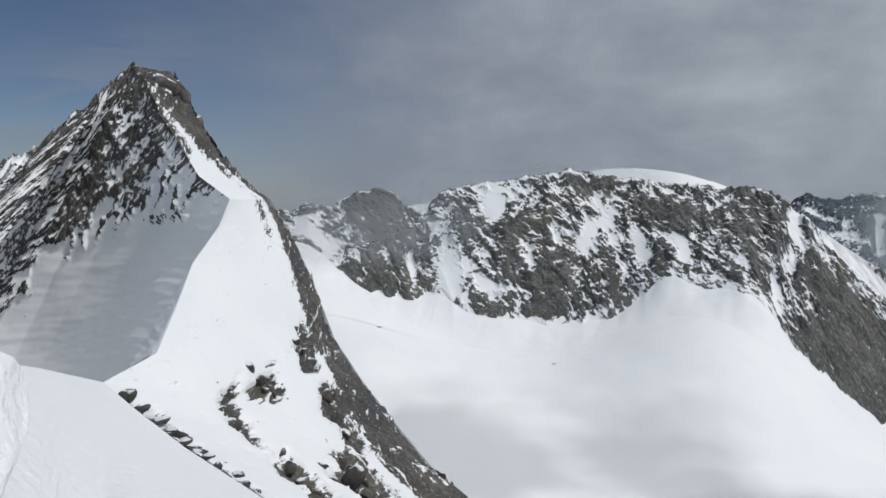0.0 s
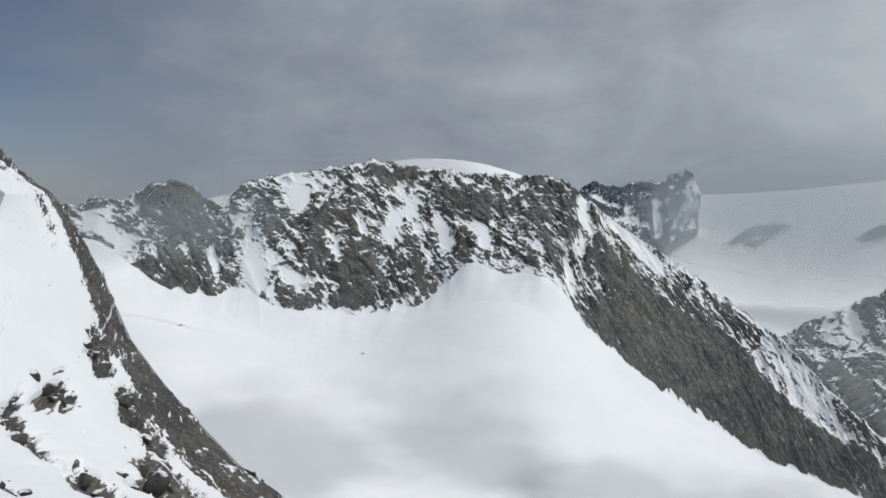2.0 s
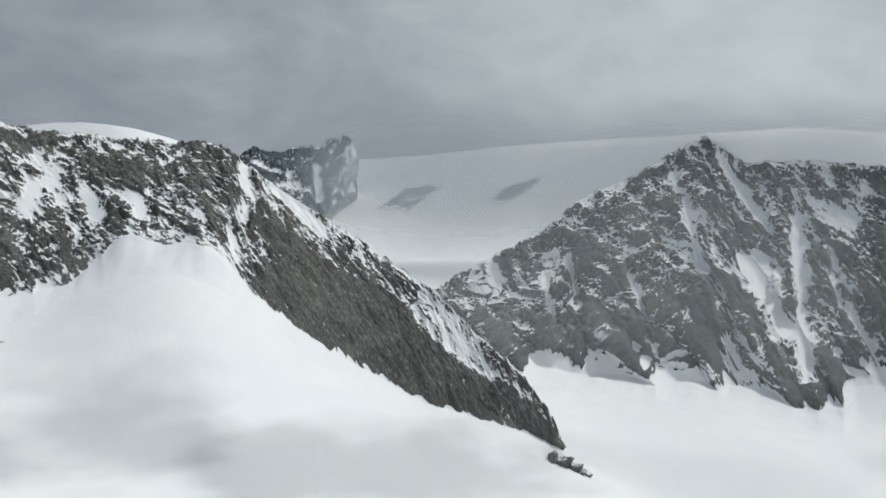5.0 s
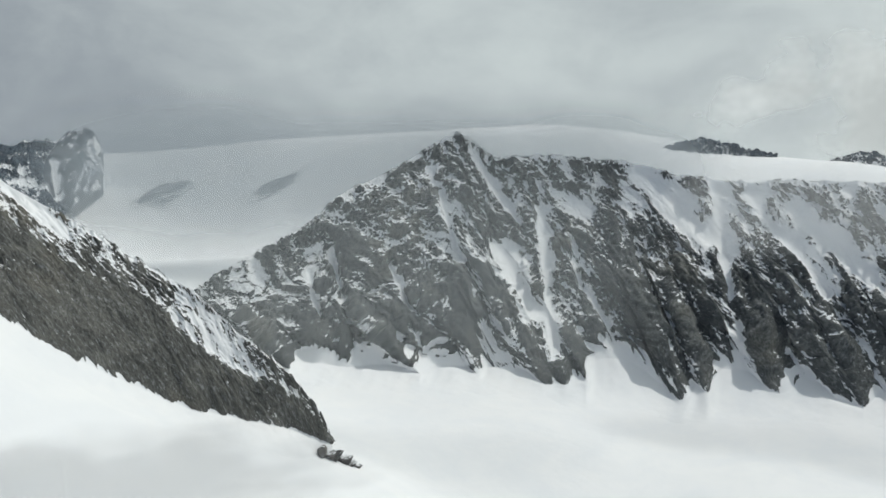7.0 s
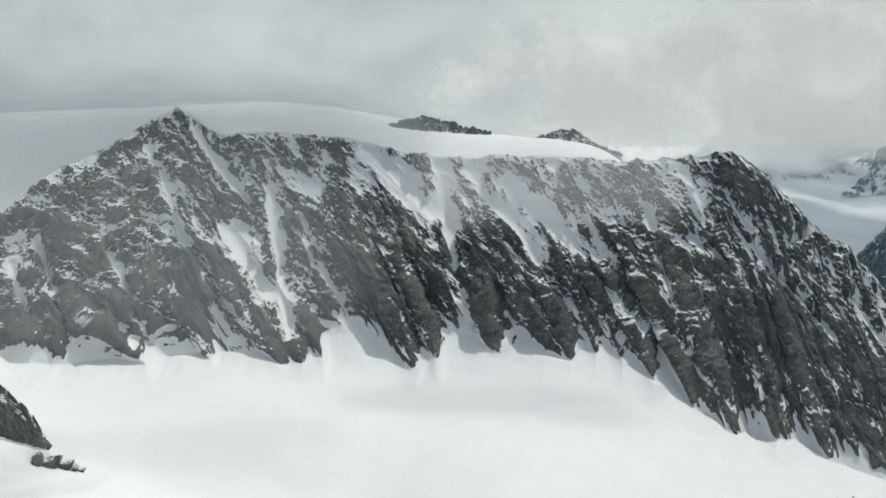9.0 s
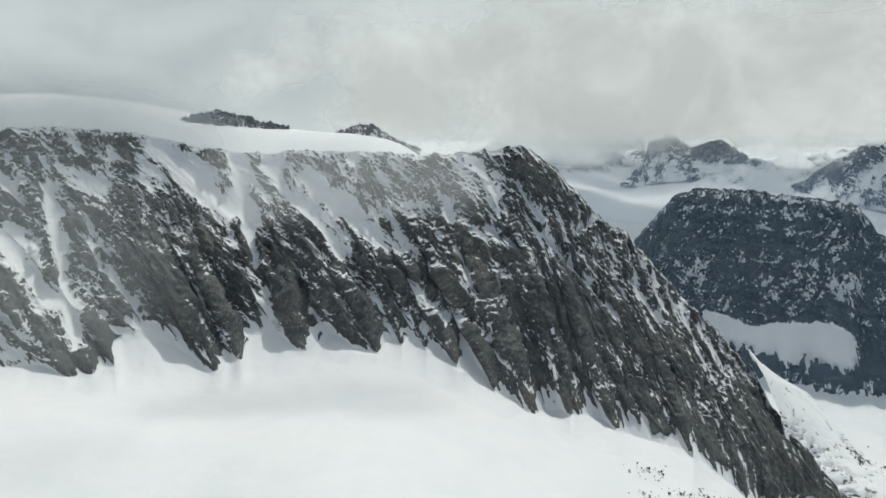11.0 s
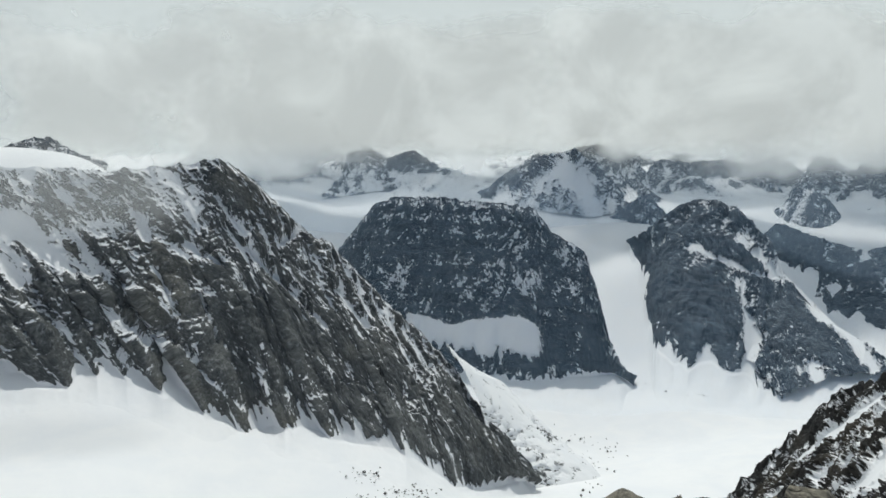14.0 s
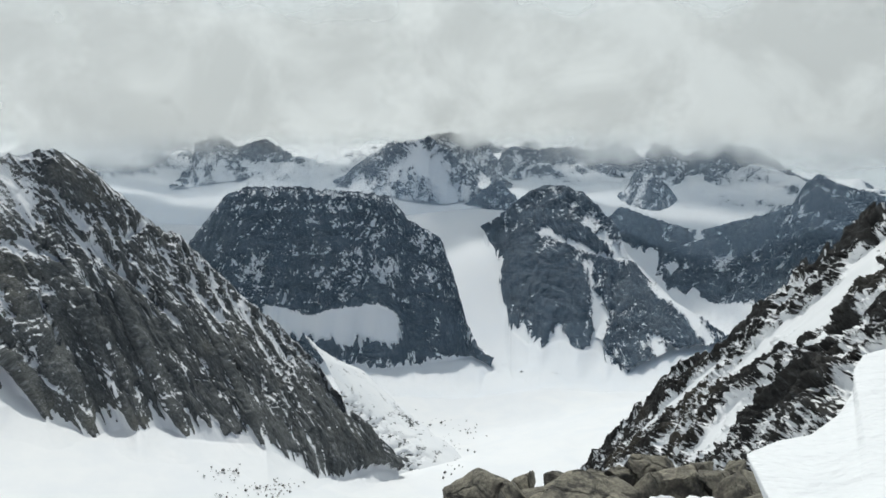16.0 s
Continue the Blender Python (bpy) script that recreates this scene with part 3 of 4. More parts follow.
    z = ground_z(x, y)
    cone = -0.62 * np.maximum(rr - 2.0, 0) - 0.3 + 0.4 * layers(x / 20, y / 20, 45, 3) * step(rr, 6, 30)
    k = step(rr, 110, 470)
    z = z * k + cone * (1 - k)
    g = np.stack([x, y, z], -1)
    ob = new("ground", grid_mesh("ground", g, np.stack([x, y], -1), None, True))
    ob.data.materials.append(MAT_GLACIER)
    tagged(ob, "wide snow-covered glacier basin, smooth, sloping and softly drifted", "glacier", kind="structure")


build_ground()

# ---------------------------------------------------------------- the pyramid peak with its snow arete
peak = thing("mountain", "steep pyramid peak, dark rock over a sharp snow arete", "mountain")
ARETE = [(-165.4, 450.6, 70.3), (-155.6, 441.4, 59), (-140.7, 416.9, 40.6), (-118, 377, 22.6), (-99.8, 340.7, 9.2), (-79.7, 312, 0.1), (-76.9, 285.8, -9), (-72, 239.4, -18.4), (-64.2, 197.8, -25.8), (-57.5, 165.3, -29.7), (-56.9, 138.8, -29.9)]
SKY_LEFT = [(-205, 320, -5), (-202, 345, 4), (-202, 380, 13), (-196, 405, 23), (-189, 421, 38), (-179, 440, 53), (-172, 448, 64)]
LEFT_FOOT = [(-244, 278, -56), (-242, 279, -68), (-241, 281, -80), (-236, 285, -93), (-232, 288, -103), (-226, 293, -112), (-275, 381, -157), (-264, 389, -166), (-250, 392, -170), (-233, 391, -169), (-214, 385, -166), (-189, 364, -154), (-165, 331, -133), (-129, 271, -103), (-105, 227, -79), (-78, 173, -53), (-68, 156, -41), (-60, 143, -33)]
SUNNY_TOP = [(-165, 451, 70), (-156, 441, 59), (-141, 417, 41), (-118, 377, 23), (-100, 341, 9), (-80, 312, 0), (-77, 286, -9), (-72, 239, -18), (-64, 198, -26), (-57, 165, -30), (-57, 139, -30), (-50, 133, -33), (-39, 126, -37), (-26, 117, -41), (-12, 104, -44)]
SUNNY_EDGE = [(-150, 464, 70), (-145, 464, 62), (-135, 461, 43), (-121, 454, 25), (-107, 447, 12), (-91, 441, 0), (-80, 428, -14), (-64, 400, -35), (-48, 362, -58), (-33, 338, -72), (-17, 305, -81), (-2, 270, -87), (10, 240, -88), (18, 214, -87), (24, 188, -86)]


def left_cover(u, v, s, d, n):
    reach = np.interp(u, [0.0, 0.3, 0.41, 0.47, 0.50, 0.53, 0.58], [0.85, 0.55, 0.36, 0.24, 0.15, 0.08, -0.05])
    rock = -0.16 - 1.3 * step(v + 0.1 * n["lumps"] - 0.12 * n["ribs"], reach, reach + 0.16) + 0.55 * n["ribs"] + 0.25 * n["blocks"]
    rock = rock + 0.15 * (1 - step(v, 0.0, 0.2)) - 1.2 * step(u + 0.1 * v, 0.64, 0.74)
    ripples = 0.10 * layers(s / 60, n["rise"] / 1.3, 19, 3) + 0.05 * layers(s / 22, n["rise"] / 0.35, 23, 3) + 0.5 * np.exp(-((u - 0.60) / 0.03) ** 2 - ((v - 0.62) / 0.06) ** 2)
    return rock, ripples * step(v, 0.02, 0.1)


OUTCROPS = [(0.677, 0.36, 0.037, 0.06), (0.693, 0.405, 0.018, 0.033), (0.76, 0.235, 0.062, 0.039), (0.71, 0.255, 0.037, 0.017), (0.79, 0.02, 0.022, 0.06), (0.822, 0.012, 0.016, 0.055), (0.852, 0.01, 0.011, 0.045), (0.893, 0, 0.007, 0.033), (0.917, 0.005, 0.007, 0.028), (0.617, 0.63, 0.029, 0.088), (0.7, 0.675, 0.044, 0.115), (0.677, 0.65, 0.022, 0.044), (0.88, 0.235, 0.055, 0.072), (0.83, 0.505, 0.055, 0.115), (0.847, 0.4, 0.018, 0.049), (0.747, 0.64, 0.037, 0.066), (0.823, 0.305, 0.018, 0.011), (0.867, 0.465, 0.044, 0.094), (0.59, 0.695, 0.026, 0.088)]  # along and across the sunlit flank, with their half sizes


def right_cover(u, v, s, d, n):
    edge = 0.80 - 0.11 * step(u, 0.45, 0.9) + 0.06 * n["ribs"]
    rock = -1.35 + 1.72 * step(v, edge - 0.10, edge + 0.02) + 0.45 * n["ribs"] + 0.75 * n["blocks"]
    wander = v + 0.10 * n["blocks"] + 0.06 * n["lumps"]
    start = 0.10 + 0.2 * step(u, 0.03, 0.2)
    rock = rock + 1.7 * (1 - step(u, 0.16, 0.30)) * step(wander, start, start + 0.12)
    rock = rock + (1.5 + 0.9 * n["ribs"] + 0.8 * n["blocks"]) * (1 - step(u, 0.18, 0.27)) * (1 - step(v, 0.1, 0.3))
    rock = rock + 1.1 * np.exp(-((v - 0.62 - 0.05 * n["lumps"]) / 0.10) ** 2) * step(u, 0.10, 0.16) * (1 - step(u, 0.40, 0.52))
    bulge = 0.0 * v
    for a, b, ra, rb in OUTCROPS:
        k = np.exp(-((u - a + 0.5 * ra * (v - b) / rb) / ra) ** 2 - ((v - b) / rb) ** 2)
        bulge = np.maximum(bulge, k)
    return np.maximum(rock, -1.35 + 2.1 * bulge + 0.35 * n["ribs"] + 0.35 * n["blocks"]), -0.5 * bulge


SHADY_OB, SHADY_GRID = slope("shaded_flank", peak, MAT_PEAK, [SKY_LEFT + ARETE, LEFT_FOOT], 420, 265, left_cover, "idx", None, 3.5, 4.0, 14.0, 11, 0.1, jagged=(0.40, 0.44), label="shaded snow flank streaked with dark rock")
SUNNY_OB, SUNNY_GRID = slope("sunlit_flank", peak, MAT_PEAK, [SUNNY_TOP, SUNNY_EDGE], 450, 235, right_cover, "idx", None, 2.2, 0.0, 16.0, 12, 0.5, label="sunlit snow slope edged by a brown rock rib")
for at, w_, h_, turn, seed in [((-153.7, 456.8, 61.7), 9.4, 8.3, 0, 700), ((-163.9, 451.2, 66.9), 5.4, 4.9, 71, 701), ((-146.1, 463.5, 56.5), 5.4, 8.3, 142, 702), ((-135.4, 460.5, 38.7), 4.7, 7.5, 213, 703)]:
    block = boulder(at, w_, w_ * 0.8, h_, turn, seed, "", "summit_block", MAT_OUTCROP)
    block.parent = peak
slope("back_slope", peak, MAT_PEAK, [[(x + 0.5, y + 1.0, z - 2.5) for x, y, z in SUNNY_EDGE], [(x * 1.22 + 40, y * 1.18, z - 130) for x, y, z in SUNNY_EDGE]], 260, 40, right_cover, "idx", None, 4.0, 3.0, 10.0, 13, 0.0)
slope("back_slope", peak, MAT_PEAK, [SKY_LEFT, [(x * 1.4, y * 1.4, z - 160) for x, y, z in SKY_LEFT]], 60, 24, left_cover, "idx", None, 4.0, 1.0, 16.0, 14, 0.0, flip=True)

for k, (a, b, ra, rb) in enumerate(OUTCROPS):
    nv_, nu_ = SUNNY_GRID.shape[:2]
    i, j = min(int(b * nv_), nv_ - 1), min(int(a * nu_), nu_ - 1)
    p = SUNNY_GRID[i, j]
    tall = np.linalg.norm(SUNNY_GRID[i, min(j + int(ra * nu_) + 1, nu_ - 1)] - p)
    wide = np.linalg.norm(SUNNY_GRID[min(i + int(rb * nv_) + 1, nv_ - 1), j] - p)
    words = ("brown rock outcrop breaking through the sunlit snow slope", "jagged dark rock tooth standing in the snow", "low ragged rock rib half buried in snow")
    outcrop(p, min(1.5 * wide, 10), min(0.9 * tall, 7), 500 + k, words[k % 3], "outcrops on the sunlit slope", MAT_OUTCROP, 4 if wide > 2 else 3, 0.8, (0.75, 0.1, -0.6))

# ---------------------------------------------------------------- the ridge above the basin
RIDGE = [(-244, 1144, -56), (-224, 1138, -23), (-204, 1137, -23), (-184, 1135, -10), (-154, 1135, -14), (-117, 1134, 7), (-73, 1138, 9), (-38, 1139, -24), (-19, 1140, -16), (-8, 1140, 3), (35, 1139, 17), (115, 1134, 29), (167, 1128, 39), (215, 1117, 29), (258, 1105, 26), (306, 1090, 20), (391, 1060, 14), (411, 1037, 9), (426, 1014, -10), (459, 972, -45), (484, 932, -71), (523, 864, -116), (558, 781, -160), (579, 728, -206), (600, 684, -240), (615, 657, -279), (624, 634, -322)]
RIDGE_FOOT = [(-228, 1066, -66), (-193, 1073, -56), (-163, 1068, -66), (-132, 1052, -90), (-93, 1026, -115), (-44, 1024, -124), (5, 1020, -118), (22, 1000, -134), (79, 987, -141), (128, 972, -149), (198, 960, -136), (234, 962, -109), (264, 965, -80), (291, 936, -98), (326, 908, -96), (348, 884, -110), (354, 860, -139), (385, 814, -175), (435, 771, -221), (503, 722, -269), (585, 657, -300), (617, 627, -321)]
ridge = thing("mountain", "low rocky ridge dusted with snow above the glacier basin", "mountain")


RIDGE_SNOW = [(0, -1.5, 0.9, -6.3, 0.75, -0.8), (-9.4, -1.7, -7.7, -3.5, 0.5, -0.8), (-2.2, -4, -1.9, -5.5, 0.4, -0.8), (5.8, -3.7, 6.2, -4.3, 0.5, -0.8), (2.7, -5.6, 3.1, -6, 0.37, -0.8), (7.6, -1.8, 7.9, -2.9, 0.31, -0.8), (3.8, -0, 3.5, -1, 0.62, -0.8), (10.2, -1.8, 9.6, -3.3, 0.56, -0.8), (13.2, -2.6, 13.5, -3.7, 0.47, -0.8), (22.8, -1, 23, -3.7, 0.5, -0.8), (25.3, -2.5, 28, -5.1, 0.4, -0.8), (24.1, -6.4, 24.5, -7.1, 0.31, -0.8), (15.9, -2.6, 16.3, -3.7, 0.44, -0.8), (17.8, -0.6, 18.9, 0.1, 0.31, -0.8)]
RIDGE_ROCK = [(-4.3, -1.2, -4.2, -2.4, 1.31, 0.6), (-4.9, -4.6, -4.6, -5.4, 0.68, 0.6), (-1.3, -5.8, -1, -5.9, 0.44, 0.6), (7.1, -5.6, 7.7, -7.2, 1.25, 0.6), (2.4, -7.2, 3.8, -7.5, 0.62, 0.6), (8.9, 1, 9.7, 0.5, 0.56, 0.6), (13.5, -0.5, 16.1, -1.8, 0.37, 0.6), (20.2, -2.9, 21.3, -5.4, 0.37, 0.6), (18.7, -4.1, 19.4, -4.5, 0.44, 0.6), (24.4, -8.4, 29.4, -10.8, 0.93, 0.6), (11.6, -6.4, 13.9, -7.2, 0.56, 0.6), (-5.5, -0.2, -6.3, -1.3, 0.44, 0.6), (5, -2.5, 4.7, -2.1, 0.5, 0.6)]


def ridge_cover(u, v, s, d, n):
    h = n["head"]
    rock = -0.10 + 0.22 * n["ribs"] + 0.2 * n["blocks"] + 0.45 * n["lumps"]
    tail = step(h, 21, 27)
    rock = rock + tail * (-0.14 + 0.92 * step(v + 0.15 * n["lumps"], 0.32, 0.54))
    rock = rock + strokes(n, RIDGE_SNOW, RIDGE_ROCK)
    return rock, 0.5 * np.exp(-((h - 21.2) / 0.5) ** 2) + 0.34 * n["ribs"] * tail


slope("rock_face", ridge, MAT_RIDGE, [RIDGE, RIDGE_FOOT], 900, 170, ridge_cover, "az", None, 8.0, 6.0, 36.0, 21, -0.35, label="broken grey-brown rock with snow patches", apron=True, rise=0.08, toes=0.008, reach=0.08, ledge=(40.0, 3.0, -0.5))
back_slope(ridge, MAT_RIDGE, RIDGE, 200, 100)
for at, w_, h_, turn, seed in [((-115.7, 1132.1, -3.3), 11.9, 11.5, 0, 700), ((-73.0, 1135.7, -4.4), 15.3, 16.0, 71, 701), ((-184.5, 1135.1, -20.9), 14.6, 9.9, 142, 702), ((167.3, 1125.6, 29.9), 15.3, 8.0, 213, 703), ((-51.2, 1134.8, -25.7), 11.0, 13.3, 284, 704)]:
    tower = boulder(at, w_, w_ * 0.8, h_, turn, seed, "", "rock_tower", MAT_OUTCROP)
    tower.parent = ridge

def grounded(p):
    return (p[0], p[1], on_ground(p[0], p[1]))


outcrop(laid([(598, 597, -324)], 700.0)[0], 46, 22, 601, "flat rock island in the snow below the ridge's end", "rock islands", MAT_OUTCROP, 6, 1.1, (0.85, -0.3, -0.15))
outcrop(grounded((-77, 927, -128)), 14, 2.5, 602, "small dark crevasse lip in the glacier snow", "rock islands", MAT_OUTCROP, 4, 0.1)
outcrop(grounded((124, 891, -157)), 10, 2, 603, "small dark crevasse lip in the glacier snow", "rock islands", MAT_OUTCROP, 3, 0.1)

# ---------------------------------------------------------------- the long wall
WALL = [(808, 1264, -319), (852, 1235, -268), (956, 1182, -198), (1061, 1143, -157), (1139, 1124, -93), (1259, 1067, -39), (1322, 1037, 1), (1365, 1014, 27), (1392, 976, 0), (1402, 944, -30), (1447, 882, -20), (1522, 757, -34), (1537, 677, -42), (1535, 604, -62), (1544, 490, -72), (1554, 403, -65), (1562, 296, -66), (1563, 191, -75), (1554, 52, -63), (1550, 4, -56), (1540, -34, -73), (1528, -71, -105), (1511, -108, -146), (1493, -148, -185), (1488, -187, -206), (1475, -208, -228), (1456, -267, -296), (1410, -340, -366), (1376, -388, -421), (1335, -422, -481), (1301, -461, -538), (1282, -484, -566), (1269, -504, -600)]
WALL_FOOT = [(763, 1198, -311), (824, 1156, -336), (896, 1063, -348), (985, 981, -367), (1067, 875, -371), (1184, 700, -373), (1203, 656, -370), (1254, 600, -351), (1257, 492, -389), (1257, 494, -385), (1292, 456, -360), (1315, 418, -359), (1349, 239, -366), (1368, 185, -353), (1308, 67, -397), (1280, -34, -466), (1266, -96, -450), (1237, -183, -486), (1198, -254, -486), (1192, -341, -555), (1235, -406, -585), (1262, -478, -588), (1264, -502, -603)]
wall = thing("mountain", "long dark rock wall with snow gullies and a snowy crest", "mountain")


WALL_SNOW = [(59.4, -4.3, 60.3, -14.3, 0.47, -0.95), (56.8, -7.2, 58.9, -11.2, 0.75, -0.95), (52.5, -3.2, 53.7, -7.8, 0.31, -0.95), (48.9, -8.1, 50.4, -11.2, 0.28, -0.95), (62.9, -10.1, 64.9, -14, 0.47, -0.95), (66, -1.6, 70.5, -6.1, 0.62, -0.95), (55, -1, 57.8, -5.1, 0.28, -0.95), (70.8, -2.9, 71.5, -7.5, 0.44, -0.95), (71.5, -7.5, 71.9, -9.9, 0.28, -0.95), (72.5, -11.6, 73, -14.5, 0.37, -0.95), (44.9, -7.1, 46.4, -13.6, 0.25, -0.95), (43.2, -8.7, 44.2, -11.9, 0.25, -0.95), (50.2, -12.5, 51.7, -14.4, 0.31, -0.95), (55.3, -12.1, 56.7, -14.4, 0.28, -0.95)]
WALL_SNOW_TWO = [(72.8, -3, 77.7, -9.3, 0.5, -0.7), (75.4, -4, 81.7, -9.2, 0.68, -0.7), (82.8, -11.3, 85, -13.8, 0.44, -0.7), (85.5, -13.2, 88.1, -15.1, 0.37, -0.7), (87.8, -7.4, 89.8, -8.9, 0.44, -0.7), (85.8, -9.1, 87, -12.1, 0.22, -0.7), (91.7, -7.8, 96.7, -13.3, 0.31, -0.7), (94, -7.7, 94.8, -7, 0.31, -0.7), (85, -5.5, 85.4, -7.3, 0.25, -0.7), (97.8, -10.8, 99.7, -13.5, 0.31, -0.7), (88.3, -15.8, 91, -18.4, 0.31, -0.7), (67.2, -12.6, 69.4, -14.9, 0.31, -0.7), (75.8, -13.3, 76.8, -14.9, 0.25, -0.7), (61.5, -7.8, 62.2, -9.7, 0.31, -0.7), (89.9, -4.3, 91.5, -6.8, 0.25, -0.7), (88.5, -11.3, 89.3, -14.2, 0.19, -0.7)]
WALL_ROCK = [(46, -6, 46.2, -7.1, 1.12, 0.55), (49.8, -12.7, 50.5, -13.6, 0.75, 0.55), (55.8, -5.6, 56.3, -6.1, 0.44, 0.55), (63.9, -2.1, 64.3, -3.2, 0.44, 0.55), (68.6, -8, 69.2, -8.7, 0.62, 0.55), (66.1, -11.4, 67.2, -13.3, 0.68, 0.55), (63.1, -13.5, 63.3, -14, 0.56, 0.55), (73.7, -9.3, 74, -12.6, 0.68, 0.55), (90.3, -3.3, 90.6, -4.2, 1.12, 0.55), (93.1, -12.7, 94.3, -14.5, 1.43, 0.55), (81.7, -9.7, 82.5, -10.9, 0.56, 0.55), (53.6, -9.8, 54.2, -12.8, 0.56, 0.55), (79.1, -12.5, 79.9, -13.6, 0.44, 0.55)]


def wall_cover(u, v, s, d, n):
    h = n["head"]
    rock = -0.13 + 0.36 * n["ribs"] + 0.26 * n["blocks"] + 0.35 * n["lumps"] + 0.3 * step(v, 0.35, 0.9) - 0.15 * (1 - step(v, 0.05, 0.4))
    rock = rock + 0.12 * step(h, 81, 92)
    paint = strokes(n, WALL_SNOW, WALL_SNOW_TWO, WALL_ROCK)
    return rock + paint, -0.3 * np.clip(paint, -1.2, 1.0) + 0.36 * n["ribs"] * step(h, 81, 88)


slope("rock_face", wall, MAT_WALL, [WALL, WALL_FOOT], 1260, 270, wall_cover, "az", None, 21.0, 7.0, 62.0, 31, -0.55, label="dark ribbed rock face with snow in its gullies", apron=True, rise=0.2, toes=0.036, ledge=(70.0, 8.0, -0.7))
back_slope(wall, MAT_WALL, WALL, 300, 150)

# ---------------------------------------------------------------- the peaks beyond
def far_cover(amount, lower=0.0, shelf=None, marks=()):
    def cover(u, v, s, d, n):
        rock = amount + 0.42 * n["ribs"] + 0.25 * n["blocks"] + 0.3 * n["lumps"] + lower * step(v, 0.3, 1.0)
        if shelf:
            h0, h1, v0, v1 = shelf
            hh = n["head"]
            band = step(v + 0.06 * n["lumps"], v0, v0 + 0.05) * (1 - step(v + 0.06 * n["ribs"], v1, v1 + 0.05)) * step(hh, h0 - 0.7, h0) * (1 - step(hh, h1 - 0.4, h1 + 0.8))
            rock = rock - 2.2 * band
        if marks:
            rock = rock + strokes(n, marks)
        return rock, 0.0 * v
    return cover


def peak_beyond(label, crest, foot, amount, lower, nu, nv, seed, bulk=24.0, jag=9.0, size=70.0, shear=0.15, shelf=None, mat=None, away=260, drop=120, apron=None, along=False, marks=()):
    t_ = thing("mountain", label, "mountain", "far peaks")
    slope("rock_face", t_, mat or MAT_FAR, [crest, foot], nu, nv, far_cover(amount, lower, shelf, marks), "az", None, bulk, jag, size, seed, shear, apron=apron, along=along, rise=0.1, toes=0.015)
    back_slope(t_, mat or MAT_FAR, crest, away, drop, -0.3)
    return t_


peak_beyond("broad flat-topped cliff, tinted blue-grey for haze and banded with thin snow", [(2370, -220, -449), (2378, -323, -350), (2391, -431, -223), (2377, -477, -202), (2339, -614, -201), (2297, -735, -215), (2260, -825, -222), (2237, -868, -230), (2192, -902, -292), (2117, -974, -343), (2067, -986, -425), (2004, -1000, -558), (1954, -1010, -619), (1919, -1035, -652)],
            [(2251, -198, -639), (2184, -498, -658), (2122, -654, -660), (2038, -803, -672), (1958, -1003, -646), (1901, -1026, -665)],
            0.2, 0.15, 460, 150, 81, marks=[(101.7, -6.1, 111.6, -6.5, 0.3, -0.3), (100.9, -7.0, 111.2, -7.3, 0.2, -0.32), (102.7, -9.2, 109.2, -9.2, 0.16, -0.38), (101.6, -8, 102.6, -12.6, 0.19, -0.38), (106.1, -10.1, 106.4, -12.8, 0.16, -0.38), (111.2, -9.8, 111.5, -12.9, 0.16, -0.38), (113.9, -10.2, 114.7, -12.9, 0.16, -0.38), (99.4, -8.3, 101.5, -10.3, 0.25, -0.38)], apron=True, shear=0.12, shelf=(102.9, 111.5, 0.68, 0.86), size=60)
MID_MARKS = [(121.7, -7.8, 126.6, -9.5, 0.18, -1.0), (125.0, -7.3, 127.1, -9.2, 0.43, -1.0), (127.5, -8.4, 130.0, -11.7, 0.47, -1.0), (124.9, -10.0, 125.8, -13.4, 0.43, -1.0), (120.7, -15.1, 120.5, -16.6, 0.65, -1.0), (126.1, -13.4, 125.5, -16.4, 0.79, -1.0), (123.1, -14.7, 123.5, -16.5, 0.72, -1.0), (130.6, -11.6, 133.3, -14.4, 0.5, -1.0), (129.6, -14.7, 130.4, -16.1, 0.65, -1.0), (118.6, -9.0, 124.1, -11.2, 1.01, 0.5), (128.0, -11.0, 130.3, -13.5, 0.86, 0.5), (119.5, -12.1, 121.9, -13.5, 0.72, 0.5)]
peak_beyond("jagged mountain tinted blue-grey for haze, with snow on its ledges", [(2391, -1255, -351), (2401, -1289, -358), (2368, -1397, -253), (2340, -1444, -228), (2269, -1486, -220), (2198, -1525, -246), (2115, -1576, -335), (2062, -1583, -417), (1943, -1599, -486), (1837, -1596, -532), (1722, -1599, -564), (1630, -1595, -589), (1609, -1615, -609)],
            [(2382, -1250, -361), (2343, -1238, -372), (2271, -1225, -424), (2125, -1178, -518), (1960, -1124, -594), (1868, -1163, -610), (1860, -1230, -597), (1784, -1288, -619), (1675, -1300, -649), (1705, -1468, -586), (1608, -1574, -583), (1589, -1593, -571)],
            0.12, 0.1, 420, 150, 82, marks=MID_MARKS, apron=True)
peak_beyond("rocky spur in front with snowy ledges", [(2229, -1339, -390), (2206, -1376, -362), (2083, -1472, -413), (1992, -1510, -436), (1902, -1545, -474), (1803, -1546, -507), (1696, -1554, -533), (1596, -1572, -579)],
            [(1969, -1188, -619), (1894, -1252, -592), (1809, -1305, -593), (1667, -1293, -638), (1651, -1423, -597), (1574, -1551, -581)],
            0.05, 0.1, 300, 90, 93, bulk=20, away=60, marks=MID_MARKS)
peak_beyond("dark broken mountain rising above a small snowfield", [(2469, -1790, -389), (2448, -1847, -328), (2412, -1921, -362), (2348, -2024, -391), (2308, -2094, -407), (2242, -2189, -373), (2188, -2266, -340), (2133, -2340, -308), (2108, -2385, -222), (2093, -2421, -199), (2050, -2457, -230), (1928, -2554, -269), (1747, -2681, -323)],
